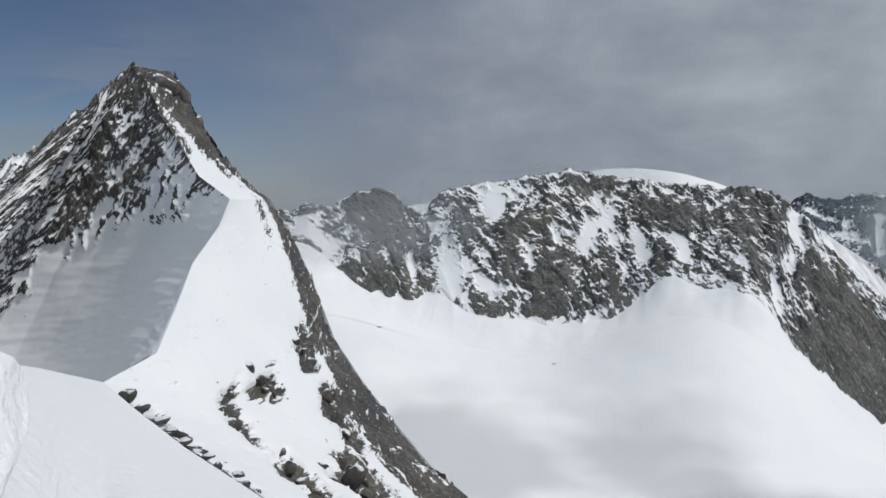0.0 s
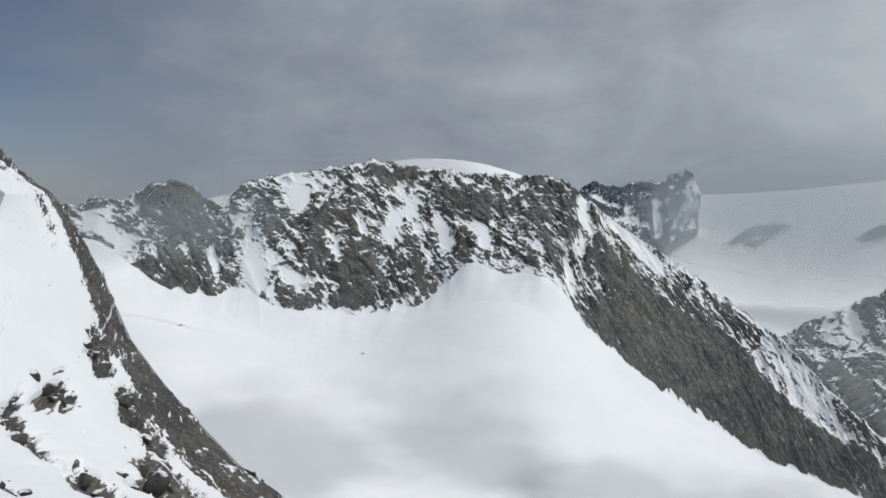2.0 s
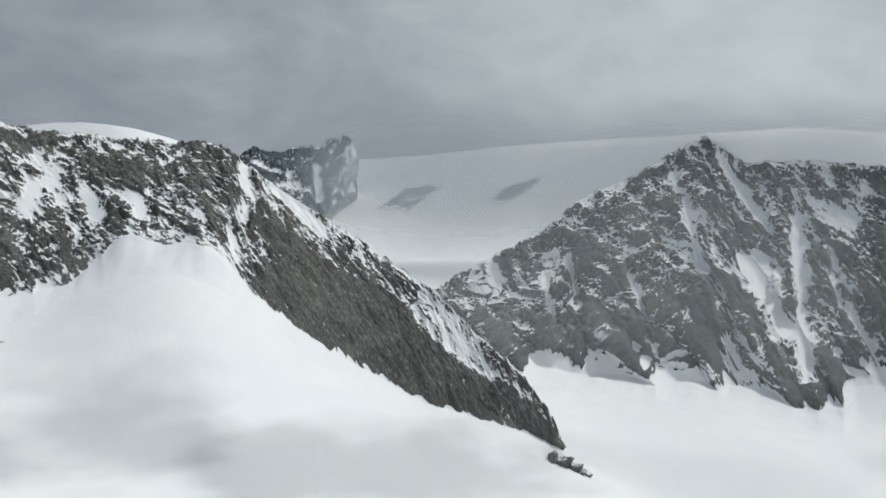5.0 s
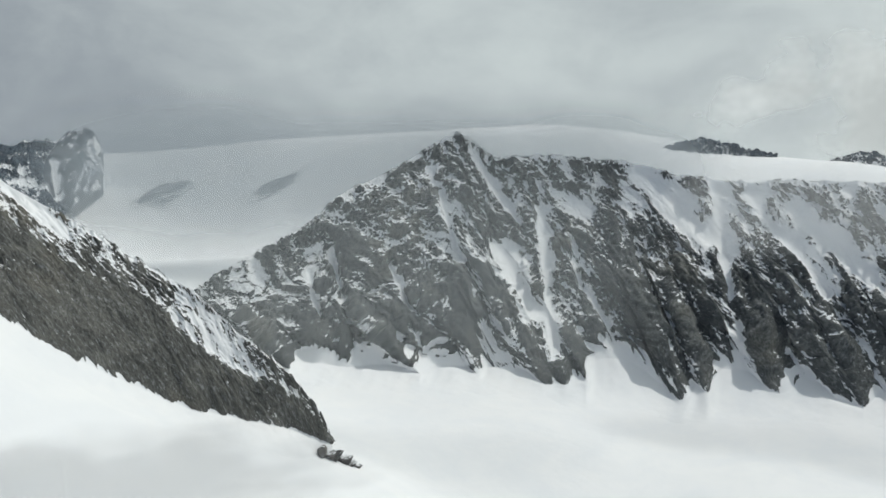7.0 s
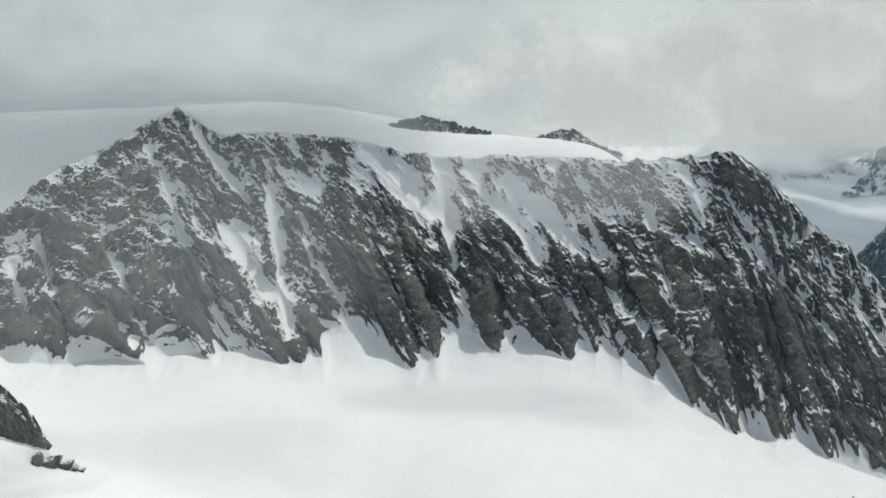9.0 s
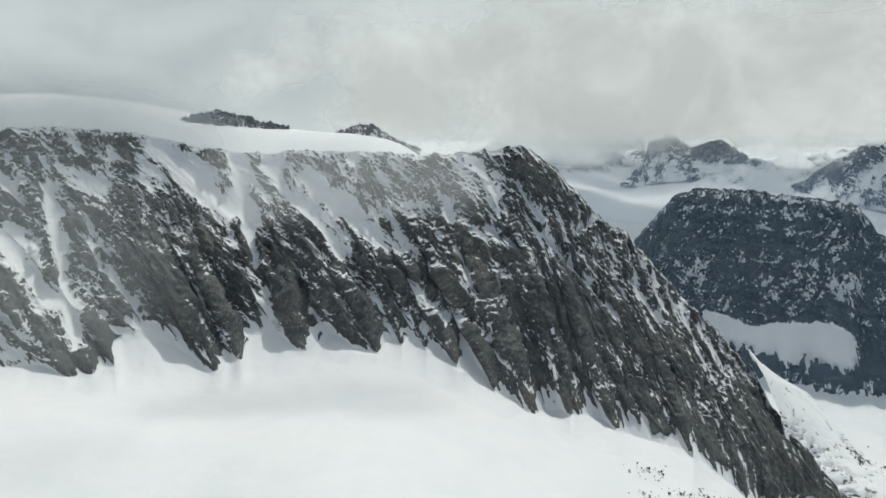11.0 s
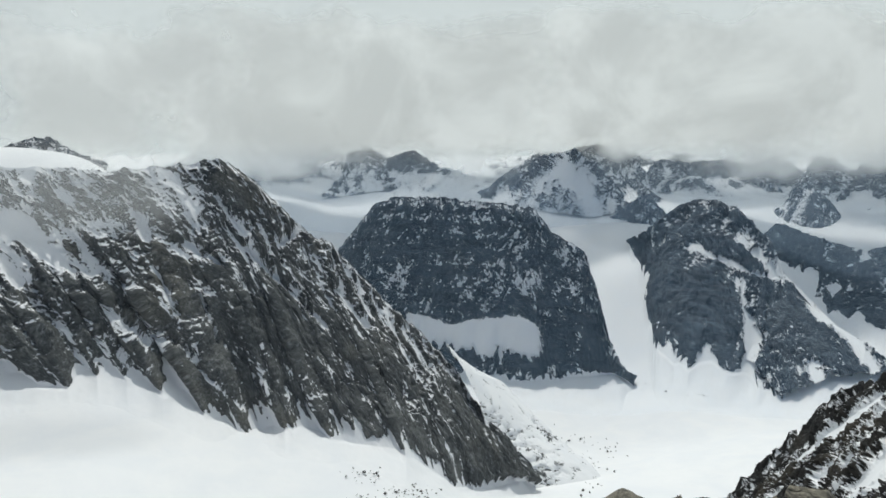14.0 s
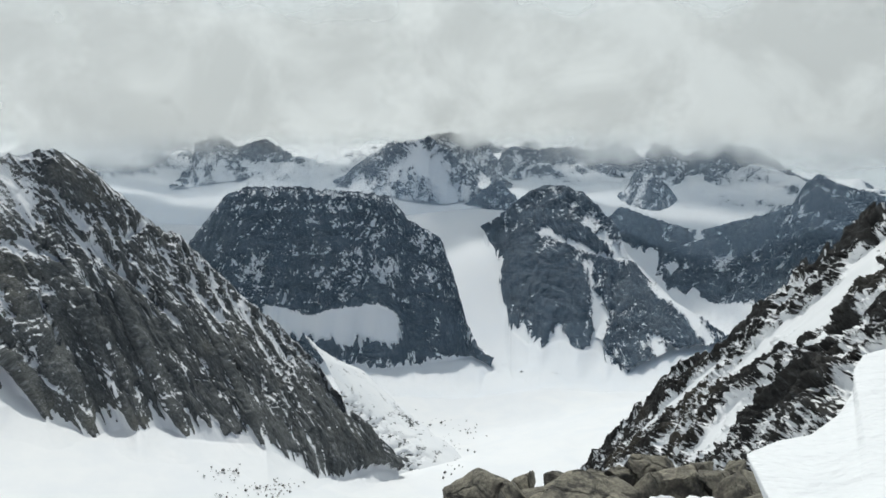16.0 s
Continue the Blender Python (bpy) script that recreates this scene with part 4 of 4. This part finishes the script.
            [(2347, -1703, -409), (2250, -1750, -437), (2062, -1743, -529), (1945, -1800, -547), (1794, -1882, -568), (1612, -1911, -613), (1277, -2032, -720)],
            0.12, 0.0, 380, 120, 83, apron=True)
peak_beyond("small dark rock horn above the snowfield", [(2708, -1291, -360), (2694, -1319, -333), (2662, -1382, -271), (2634, -1436, -222), (2604, -1489, -276), (2585, -1522, -337), (2573, -1543, -367)],
            [(2626, -1231, -378), (2591, -1302, -367), (2545, -1389, -366), (2482, -1500, -365)],
            0.1, -0.3, 120, 40, 84, bulk=12)
peak_beyond("dark rock peak with a snow apron", [(2728, -2029, -318), (2677, -2096, -227), (2650, -2130, -204), (2622, -2165, -247), (2563, -2234, -357), (2533, -2268, -433)],
            [(2579, -1894, -364), (2489, -2011, -414), (2383, -2136, -429)],
            0.05, -0.2, 140, 50, 85, bulk=14)
peak_beyond("dark rock pyramid dim in the mist", [(807, 1939, -20), (822, 1933, 2), (838, 1926, 12), (871, 1911, 1), (921, 1887, 10), (980, 1857, 17), (1009, 1842, 33), (1030, 1830, 42), (1051, 1818, 35), (1059, 1813, 9), (1061, 1812, -39)],
            [(719, 1812, -74), (790, 1792, -89), (849, 1774, -132), (909, 1753, -169), (937, 1748, -144), (981, 1733, -95), (1011, 1726, -42)],
            0.1, -0.1, 220, 90, 91, bulk=14, marks=[(23.6, -0.5, 26, -1.5, 0.34, -0.8), (25.3, -2, 27, -2.4, 0.31, -0.8), (27.5, -0.8, 27.8, -3.1, 0.19, -0.8)])
peak_beyond("low rocky hump above the snow plateau", [(1861, 786, -14), (1873, 757, -2), (1887, 720, 6), (1893, 704, 13), (1899, 688, 6), (1913, 650, -3), (1923, 619, -14), (1944, 548, -32)],
            [(1829, 772, -45), (1866, 677, -32), (1911, 538, -39)],
            -0.05, -0.3, 200, 50, 92, bulk=12, jag=6, size=40, away=120, drop=60)
peak_beyond("smooth snow-covered hump above the plateau", [(1883, 422, -39), (1888, 402, -30), (1894, 369, -18), (1900, 340, -20), (1904, 316, -36), (1907, 296, -52), (1916, 233, -77)],
            [(1854, 415, -59), (1870, 334, -51), (1886, 229, -82)],
            -0.12, -0.2, 160, 40, 97, bulk=7, jag=4, size=30, away=120, drop=60)

def patch_cover(u, v, s, d, n):
    inside = 16 * u * (1 - u) * v * (1 - v)
    return -0.75 + 0.75 * step(inside, 0.05, 0.7) + 0.35 * n["ribs"] + 0.3 * n["blocks"], 0.0 * v


def rock_patch(label, top, low, seed):
    top, low = laid(top), laid(low)
    t_ = thing("rock_outcrop", label, "rock outcrop", "outcrops in the snow plateau")
    slope("rock_face", t_, MAT_FAR, [top, low], 120, 40, patch_cover, "idx", None, 8.0, 0.0, 30.0, seed, 0.3)


rock_patch("broken rock outcrop half buried in the snow dome", [(1206, 1935, -141), (1240, 1913, -115), (1266, 1896, -93), (1312, 1865, -84), (1342, 1843, -85)], [(1180, 1893, -153), (1214, 1871, -144), (1246, 1849, -160), (1273, 1831, -127), (1313, 1803, -95)], 94)
rock_patch("low rock outcrop showing through the snow dome", [(1430, 1737, -124), (1463, 1709, -91), (1493, 1683, -82), (1536, 1644, -57)], [(1413, 1712, -144), (1455, 1677, -126), (1477, 1657, -114), (1517, 1621, -68)], 96)

# a rough range beyond the glacier, up to the horizon
def far_range():
    heads = np.radians(np.linspace(84, 172, 420))
    rr, aa = np.meshgrid(np.linspace(4930, 2850, 120), heads, indexing="ij")
    x, y = np.sin(aa) * rr, np.cos(aa) * rr
    bend = 60 * layers(x / 500, y / 500, 207, 2)
    form = crags((x + bend) / 820, (y - bend) / 820, 211, 6, 0.40)
    fade = step(rr, 3150, 3750) * step(np.degrees(aa), 85, 89) * (1 - 0.6 * step(rr, 4600, 4930))
    peaks = np.maximum(form - 0.15, 0) ** 1.15 * 130 * fade
    z = HEIGHT(x, y) - 4 + peaks
    g = np.stack([x, y, z], -1)
    steep = np.degrees(np.arccos(np.clip(np.abs(normals(g)[..., 2]), 0, 1)))
    rock = np.clip((steep - 36) / 26, -0.55, 0.3) + 0.25 * layers(x / 160, y / 160, 221, 3)
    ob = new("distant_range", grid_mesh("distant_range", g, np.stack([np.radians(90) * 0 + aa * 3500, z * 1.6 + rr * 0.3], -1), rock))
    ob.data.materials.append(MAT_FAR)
    tagged(ob, "distant range of dark rock peaks and snowfields", "mountain range", kind="stuff")


far_range()


def sight(az, el, r):
    a = radians(az)
    return (math.sin(a) * r, math.cos(a) * r, EYE + math.tan(radians(el)) * r)


def misty_peak(label, crest, foot, r, amount, seed, deep=260.0, marks=(), lower=-0.55):
    """A far peak given by the headings and height angles of its crest and foot, as the summit sees them."""
    low = laid([sight(az, el, r) for az, el in foot], 2500.0)
    far = [math.hypot(p[0], p[1]) for p in low]
    top = [sight(az, el, float(np.interp(az, [p[0] for p in foot], far)) + deep) for az, el in crest]
    top = [p for p in top if math.hypot(p[0], p[1]) < 4900]
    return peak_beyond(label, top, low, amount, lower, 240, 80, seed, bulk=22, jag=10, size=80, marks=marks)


misty_peak("dark peak half hidden in low cloud above a snowfield", [(96.7, -4.4), (98.0, -3.4), (98.6, -1.8), (99.8, -1.2), (101.1, -2.1), (102.9, -1.6), (105.1, -3.0), (107.4, -3.8)], [(96.7, -4.8), (98.1, -4.6), (100.3, -4.3), (103.2, -4.1), (107.4, -4.0)], 3600, 0.0, 101, marks=[(101.5, -3.0, 106, -3.7, 0.3, -0.7), (99.5, -2.5, 100.5, -4.2, 0.35, -0.5)])
misty_peak("dim snowy range along the cloud base", [(88.2, -2.9), (88.8, -1.2), (89.6, -0.5), (90.8, -1.2), (91.8, -2.0), (93.4, -2.0), (95.4, -1.2), (96.8, -1.4), (98.2, -1.8)], [(88.2, -3.3), (91.0, -3.6), (94.0, -3.4), (98.2, -3.2)], 3900, -0.12, 102, marks=[(89.0, -1.6, 92.0, -2.6, 0.5, -0.8), (93, -2.4, 95, -3.2, 0.4, -0.7)])
misty_peak("snowy peak veiled by low cloud", [(107.4, -4.5), (109.3, -3.2), (111.2, -1.8), (113.0, -1.7), (113.9, -1.4), (115.5, -2.6), (116.6, -3.8), (117.4, -5.1)], [(107.4, -5.0), (109.7, -5.2), (112.4, -5.7), (115.1, -6.0), (117.4, -5.6)], 3100, 0.0, 107, 180.0, [(113.5, -2.6, 115.5, -5.2, 0.8, -0.9), (113.0, -2.5, 111.5, -4.2, 0.4, -0.5), (110.0, -3.6, 112.5, -5.0, 0.4, 0.5)])
misty_peak("dark rock shoulder behind the snowy peak", [(112.8, -2.2), (113.6, -1.5), (115.1, -1.1), (116.6, -1.2), (118.2, -2.4), (119.0, -3.6), (119.6, -4.6)], [(112.8, -4.2), (114.3, -4.3), (116.7, -4.6), (118.6, -4.9), (119.6, -4.8)], 3500, 0.12, 103)
misty_peak("long dim rock ridge under the cloud", [(118.2, -3.6), (119.5, -2.1), (121.6, -2.3), (123.5, -2.1), (125.0, -2.4), (126.5, -1.9), (127.6, -2.3), (128.8, -3.1), (129.4, -4.0)], [(118.2, -4.3), (120.9, -4.2), (123.2, -3.8), (125.5, -3.9), (127.3, -4.2), (129.4, -4.3)], 3700, 0.08, 104)
misty_peak("snowy horn beside the dark far block", [(127.6, -4.0), (128.4, -3.0), (129.1, -1.8), (130.2, -2.0), (131.5, -3.4), (132.2, -4.4)], [(127.6, -4.6), (129.5, -4.9), (132.2, -4.7)], 3500, -0.1, 105)
misty_peak("massive dark rock block over a wide snowfield", [(130.4, -3.0), (132.0, -2.2), (132.9, -1.2), (133.7, -1.9), (135.1, -2.0), (136.6, -2.8), (137.9, -3.8), (139.0, -4.2)], [(130.4, -4.5), (132.8, -4.7), (134.2, -4.2), (135.9, -4.2), (139.0, -4.4)], 3600, 0.25, 106)


def stones(label, seed, count, az, el, beyond, small, large):
    """Stones strewn over the snow between two headings and two height angles."""
    rng = np.random.default_rng(seed)
    knots = [(rng.uniform(*az), rng.uniform(*el)) for _ in range(max(4, count // 14))]
    verts, faces = [], []
    for _ in range(count):
        ka, ke = knots[int(rng.integers(len(knots)))]
        a_, e_ = ka + rng.normal(0, 0.11 * (az[1] - az[0])), ke + rng.normal(0, 0.10 * (el[1] - el[0]))
        c = np.array(laid([sight(a_, e_, beyond * 1.3)], beyond)[0])
        size = small + (large - small) * rng.random() ** 3
        k = len(verts)
        for dx, dy, dz in ((1, 0, 0), (0, 1, 0), (-1, 0, 0), (0, -1, 0), (0.2, 0.1, 0.8), (0, 0, -1)):
            verts.append(tuple(c + size * np.array([dx, dy, dz]) * rng.uniform(0.5, 1.4, 3)))
        faces += [(k, k + 1, k + 4), (k + 1, k + 2, k + 4), (k + 2, k + 3, k + 4), (k + 3, k, k + 4), (k + 1, k, k + 5), (k + 2, k + 1, k + 5), (k + 3, k + 2, k + 5), (k, k + 3, k + 5)]
    me = bpy.data.meshes.new("scattered_stones")
    me.from_pydata(verts, [], faces)
    me.materials.append(MAT_OUTCROP)
    tagged(new("scattered_stones", me), label, "stones", kind="stuff")


stones("dark stones strewn over the flat glacier snow", 5, 150, (116, 129), (-17.4, -16.2), 1500.0, 0.9, 3.2)
stones("rubble showing through the snow below the wall's end", 6, 150, (99.0, 104.5), (-25.2, -23.2), 700.0, 0.8, 2.6)
stones("broken rock scattered below the end of the wall", 7, 130, (110.0, 117.0), (-24.2, -20.4), 900.0, 0.9, 3.6)

# snow slope beyond the end of the wall
RIB_TOP = [(1380, -375, -372), (1342, -398, -415), (1315, -419, -470), (1301, -431, -528), (1279, -461, -566), (1257, -493, -624)]
RIB_LOW = [(1727, -507, -515), (1682, -583, -550), (1586, -612, -583), (1490, -636, -610), (1407, -673, -640), (1311, -686, -674)]
apron = thing("snow_slope", "sunlit snow slope with scattered rocks beside the wall's end", "snow slope", kind="structure")


def speck_cover(u, v, s, d, n):
    return -0.55 + 0.3 * n["ribs"] + 0.2 * n["blocks"] + 0.3 * n["lumps"], 0.0 * v


slope("snow_surface", apron, MAT_WALL, [RIB_TOP, RIB_LOW], 160, 60, speck_cover, "idx", None, 9.0, 3.0, 40.0, 95, 0.2)

# ---------------------------------------------------------------- near the summit
SHOULDER_FAR = [(-22.3, 33.2, -5.1), (-25, 43.3, -7.2), (-28.4, 52.9, -9.1), (-35, 71.9, -13.5), (-45.5, 100.1, -20.2), (-56.9, 138.8, -30), (-45.4, 121.8, -30), (-31.2, 100.3, -29.2), (-17.3, 78.1, -26.9), (-7.4, 59.5, -23.6)]
SHOULDER_NEAR = [(-5.1, 7.4, -1.7), (-4.5, 7.8, -1.9), (-4.8, 8.8, -2.3), (-5.3, 10.8, -3.2), (-5.8, 12.7, -4.1), (-6.1, 14.8, -5.1), (-5.6, 15, -5.1), (-4.8, 15.3, -5.3), (-3.5, 15.6, -5.4), (-2, 15.9, -5.5)]
shoulder = thing("snow_shoulder", "smooth white snow shoulder dropping from the summit", "snow slope", kind="structure")


def bare(amount):
    def cover(u, v, s, d, n):
        return amount + 0.0 * v, 0.0 * v
    return cover


slope("snow_surface", shoulder, MAT_NEAR_SNOW, [SHOULDER_FAR, SHOULDER_NEAR], 200, 80, bare(-1.0), "idx", None, 0.5, 0.0, 9.0, 51, 0.2)

SPUR = [(92.3, -63.5, -48.7), (86.9, -64.2, -42.6), (81.6, -64.5, -36.1), (74.5, -63.6, -29.4), (68.4, -63, -24.9), (64.3, -63, -21.9), (56.3, -59.7, -15.7), (52.2, -57.9, -12.6), (48.4, -56, -10.1), (44.6, -54, -8.3), (39.2, -50.6, -5.5), (37.3, -49.5, -5), (30.2, -46, -2.1)]
SPUR_FOOT = [(65.8, -45.4, -39.2), (61.3, -44.9, -36.3), (50.8, -42.2, -30.4), (37.7, -35.8, -22.7), (30, -32.2, -17.5), (24.2, -29.3, -12.7), (20.1, -27.4, -9.4), (16, -25.4, -6.8)]
spur = thing("rock_spur", "steep rock spur painted near-black as backlit, with snow between its slabs", "rock spur")


SPUR_SNOW = [(128, -21.5, 134.4, -15.8, 0.22, -0.8), (130.7, -21.6, 138.1, -12.6, 0.28, -0.8), (132.6, -21.7, 136, -17.4, 0.28, -0.8), (133.7, -21.3, 140.2, -13.4, 0.34, -0.8), (135.9, -16, 142.4, -9, 0.4, -0.8), (139.4, -12.4, 143.2, -7.6, 0.37, -0.8), (137.5, -14.8, 140.7, -11.6, 0.25, -0.8), (141.2, -9.5, 142.9, -7.2, 0.25, -0.8)]
SPUR_ROCK = [(136.6, -19, 140.6, -15.5, 0.56, 0.6), (134.6, -18.1, 139.2, -13.3, 0.28, 0.6), (131, -20.7, 135.2, -16.8, 0.25, 0.6), (127, -22.3, 130.5, -18.3, 0.28, 0.6), (132.7, -16.3, 137, -12.1, 0.25, 0.6), (137.3, -10.8, 139.2, -9.1, 0.31, 0.6), (140.1, -8.5, 142.8, -6.6, 0.37, 0.6), (138.3, -15.7, 142, -12.2, 0.25, 0.6), (140.5, -13.7, 142.5, -10, 0.31, 0.6), (135.1, -20, 137.1, -18.4, 0.25, 0.6), (142.2, -6.6, 143.4, -10.6, 0.37, 0.6)]


def spur_cover(u, v, s, d, n):
    rock = -0.26 + 0.4 * n["ribs"] + 0.35 * n["blocks"] + 0.15 * n["lumps"]
    return rock + strokes(n, SPUR_SNOW, SPUR_ROCK), 0.0 * v


slope("rock_face", spur, MAT_SPUR, [SPUR, SPUR_FOOT], 460, 240, spur_cover, "az", None, 1.4, 1.6, 4.2, 61, 0.5, along=True, couple=0.35)
back_slope(spur, MAT_SPUR, SPUR, 30, 40, 0.3)

DRIFT_FAR = [(3.24, -3.47, -0.48), (3.68, -3.8, -0.53), (4.34, -4.32, -0.6), (4.5, -4.79, -0.64), (4.54, -5.17, -0.67), (4.89, -5.89, -0.74), (5.42, -6.72, -0.83), (6.09, -7.56, -0.92), (6.72, -8.51, -1.03), (7.04, -9.55, -1.12), (7.16, -10.52, -1.2), (7.16, -11.47, -1.27)]
DRIFT_NEAR = [(2.23, -2.57, -0.08), (2.22, -2.57, -0.07), (2.22, -2.58, -0.07), (2.21, -2.59, -0.07), (2.2, -2.6, -0.07), (2.18, -2.61, -0.06), (2.1, -2.67, -0.03), (2.05, -2.71, -0.02), (2, -2.75, 0), (1.93, -2.8, 0.02), (1.82, -2.87, 0.06), (1.69, -2.95, 0.11)]
drift = thing("snow_cornice", "thick white snow bank beside the summit rocks", "snow bank", kind="structure")
slope("snow_surface", drift, MAT_NEAR_SNOW, [DRIFT_FAR, DRIFT_NEAR], 120, 60, bare(-1.0), "idx", None, 0.03, 0.0, 2.5, 71, 0.2)

BANK_RIM = [(-7.05, 10.92, -0.24), (-6.98, 11.56, -0.29), (-6.87, 12.2, -0.46), (-6.85, 12.78, -0.63), (-6.8, 13.37, -0.9), (-6.87, 13.9, -1.28), (-6.59, 13.47, -1.61), (-6.17, 12.57, -1.78), (-5.85, 11.61, -1.89), (-5.53, 10.65, -1.97), (-5.18, 9.7, -2.05)]
BANK_LOW = [(-5.84, 8.12, -0.88), (-5.77, 8.17, -1.19), (-5.41, 7.81, -1.33), (-4.99, 7.49, -1.42), (-4.85, 7.58, -1.67), (-4.47, 7.23, -1.62), (-4.4, 7.27, -1.64), (-4.33, 7.32, -1.66), (-4.25, 7.36, -1.68), (-4.21, 7.38, -1.69), (-4.17, 7.41, -1.69)]
bank = thing("snow_drift", "rough wind-carved snow drift on the shoulder", "snow drift", kind="structure")
slope("snow_surface", bank, MAT_NEAR_SNOW, [BANK_RIM, BANK_LOW], 120, 70, bare(-1.0), "idx", None, 0.5, 0.0, 1.4, 52, 0.2)

LEDGE_FAR = [(8.2, -3.71, -2.79), (8.03, -4.06, -2.62), (7.83, -4.84, -2.6), (7.44, -5.75, -2.52), (6.91, -6.37, -2.39), (6.21, -6.51, -2.19), (5.29, -6, -1.92)]
LEDGE_NEAR = [(4.56, -2.06, -1.36), (4.46, -2.26, -1.36), (4.25, -2.64, -1.34), (3.94, -3.08, -1.28), (3.65, -3.41, -1.21), (3.42, -3.64, -1.14), (3.28, -3.77, -1.09)]
ledge = thing("summit_ledge", "snowy ledge under the summit boulders", "ledge", kind="structure")
slope("snow_surface", ledge, MAT_NEAR_SNOW, [LEDGE_FAR, LEDGE_NEAR], 80, 40, bare(-1.0), "idx", None, 0.05, 0.0, 1.2, 72, 0.2)


for k, (x, y, z, w_, h_) in enumerate([(7.04, -3.8, -1.96, 0.473, 0.353), (6.03, -3.94, -1.67, 0.532, 0.265), (7.05, -4.56, -1.96, 0.217, 0.168), (6.84, -4.88, -1.97, 0.225, 0.177), (6.85, -5.2, -2, 0.254, 0.217), (6.85, -5.53, -1.99, 0.309, 0.333), (6.16, -5.42, -1.82, 0.394, 0.328), (6.1, -5.78, -1.86, 0.326, 0.283), (5.48, -5.55, -1.65, 0.346, 0.312), (5.97, -4.37, -1.71, 0.382, 0.249), (6.18, -4.92, -1.84, 0.27, 0.233), (4.95, -5.23, -1.47, 0.213, 0.167), (5.17, -4.42, -1.5, 0.314, 0.143), (6.53, -6.48, -2.02, 0.212, 0.165), (7.29, -4.37, -2.02, 0.035, 0.08), (7.41, -4.36, -2.13, 0.238, 0.181), (6.87, -6.27, -2.09, 0.172, 0.147), (6.41, -3.89, -1.83, 0.332, 0.221), (5.34, -4.21, -1.52, 0.301, 0.157), (6.24, -3.59, -1.66, 0.199, 0.227)]):
    words = ("weathered brown granite boulder lying on the summit ledge", "dark broken rock block wedged among the summit boulders", "squat grey boulder on the ledge, yellowish-lichened and painted light on top")
    boulder((x, y, z), w_, w_ * (0.75 + 0.3 * ((k * 37) % 10) / 10), h_, k * 67 % 360, 300 + k, words[k % 3])

for k, (x, y, z, w_, h_) in enumerate([(4.39, -3.62, -0.78, 0.14, 0.1), (4.03, -3.72, -0.66, 0.2, 0.09), (4.2, -3.69, -0.74, 0.12, 0.07)]):
    lump = boulder((x, y, z - h_), w_, w_ * 0.8, h_, k * 50, 360 + k, "small clean snow lump caught between the summit boulders", "snow_lump", MAT_NEAR_SNOW)
    tagged(lump, category="snow", group="snow between the boulders")

# ---------------------------------------------------------------- low cloud, mist and haze, each a tinted sheet
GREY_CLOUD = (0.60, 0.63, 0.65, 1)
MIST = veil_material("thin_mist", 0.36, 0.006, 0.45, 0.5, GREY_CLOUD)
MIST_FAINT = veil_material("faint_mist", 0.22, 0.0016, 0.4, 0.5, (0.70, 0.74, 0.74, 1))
# mist with a dark tint that also paints cloud shadow over the basin snow
BASIN_MIST_SHADOW = veil_material("basin_mist_shadow", 0.42, 0.009, 0.5, 0.5, (0.34, 0.36, 0.39, 1), 0.45, 3.0)
# cloud tinted dark so that it also paints the shadow on the plateau
CAP_SHADOW = veil_material("cloud_cap_shadow", 0.75, 0.002, 0.5, 0.5, (0.42, 0.46, 0.49, 1))
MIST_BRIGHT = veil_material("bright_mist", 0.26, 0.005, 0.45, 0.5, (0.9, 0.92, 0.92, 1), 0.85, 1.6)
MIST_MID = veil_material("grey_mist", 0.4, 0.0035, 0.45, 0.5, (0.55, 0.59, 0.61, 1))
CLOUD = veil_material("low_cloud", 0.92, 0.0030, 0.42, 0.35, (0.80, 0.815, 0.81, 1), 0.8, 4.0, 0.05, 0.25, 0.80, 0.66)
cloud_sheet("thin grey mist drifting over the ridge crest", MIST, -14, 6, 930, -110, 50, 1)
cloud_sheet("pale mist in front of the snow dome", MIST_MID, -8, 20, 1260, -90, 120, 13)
cloud_sheet("grey wisps of mist low over the glacier basin, darkened for cloud shadow", BASIN_MIST_SHADOW, -10, 27, 560, -250, -85, 11)
cloud_sheet("grey wisps of mist low over the glacier basin, darkened for cloud shadow", BASIN_MIST_SHADOW, 12, 54, 570, -300, -135, 15)
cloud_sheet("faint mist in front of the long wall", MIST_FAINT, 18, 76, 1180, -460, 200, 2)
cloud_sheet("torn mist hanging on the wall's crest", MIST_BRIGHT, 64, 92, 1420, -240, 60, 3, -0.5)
cloud_sheet("grey cloud cap over the snow plateau, darkened for cloud shadow", CAP_SHADOW, 18, 80, 1760, -340, 220, 4)
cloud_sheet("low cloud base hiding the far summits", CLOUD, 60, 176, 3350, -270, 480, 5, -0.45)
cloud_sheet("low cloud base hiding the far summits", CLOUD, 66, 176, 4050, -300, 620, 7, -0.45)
# aerial haze is painted as blue-tinted sheets hung before the far peaks
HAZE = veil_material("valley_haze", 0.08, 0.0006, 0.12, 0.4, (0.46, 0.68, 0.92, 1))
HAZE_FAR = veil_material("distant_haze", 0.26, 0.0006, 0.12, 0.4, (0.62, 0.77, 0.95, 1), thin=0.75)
cloud_sheet("thin blue haze tinted onto a sheet over the lower glacier", HAZE, 60, 190, 2010, -760, 0, 8, 0.12)
cloud_sheet("thin blue haze tinted onto a sheet over the far snowfields", HAZE_FAR, 60, 190, 2880, -640, 60, 9, 0.12)
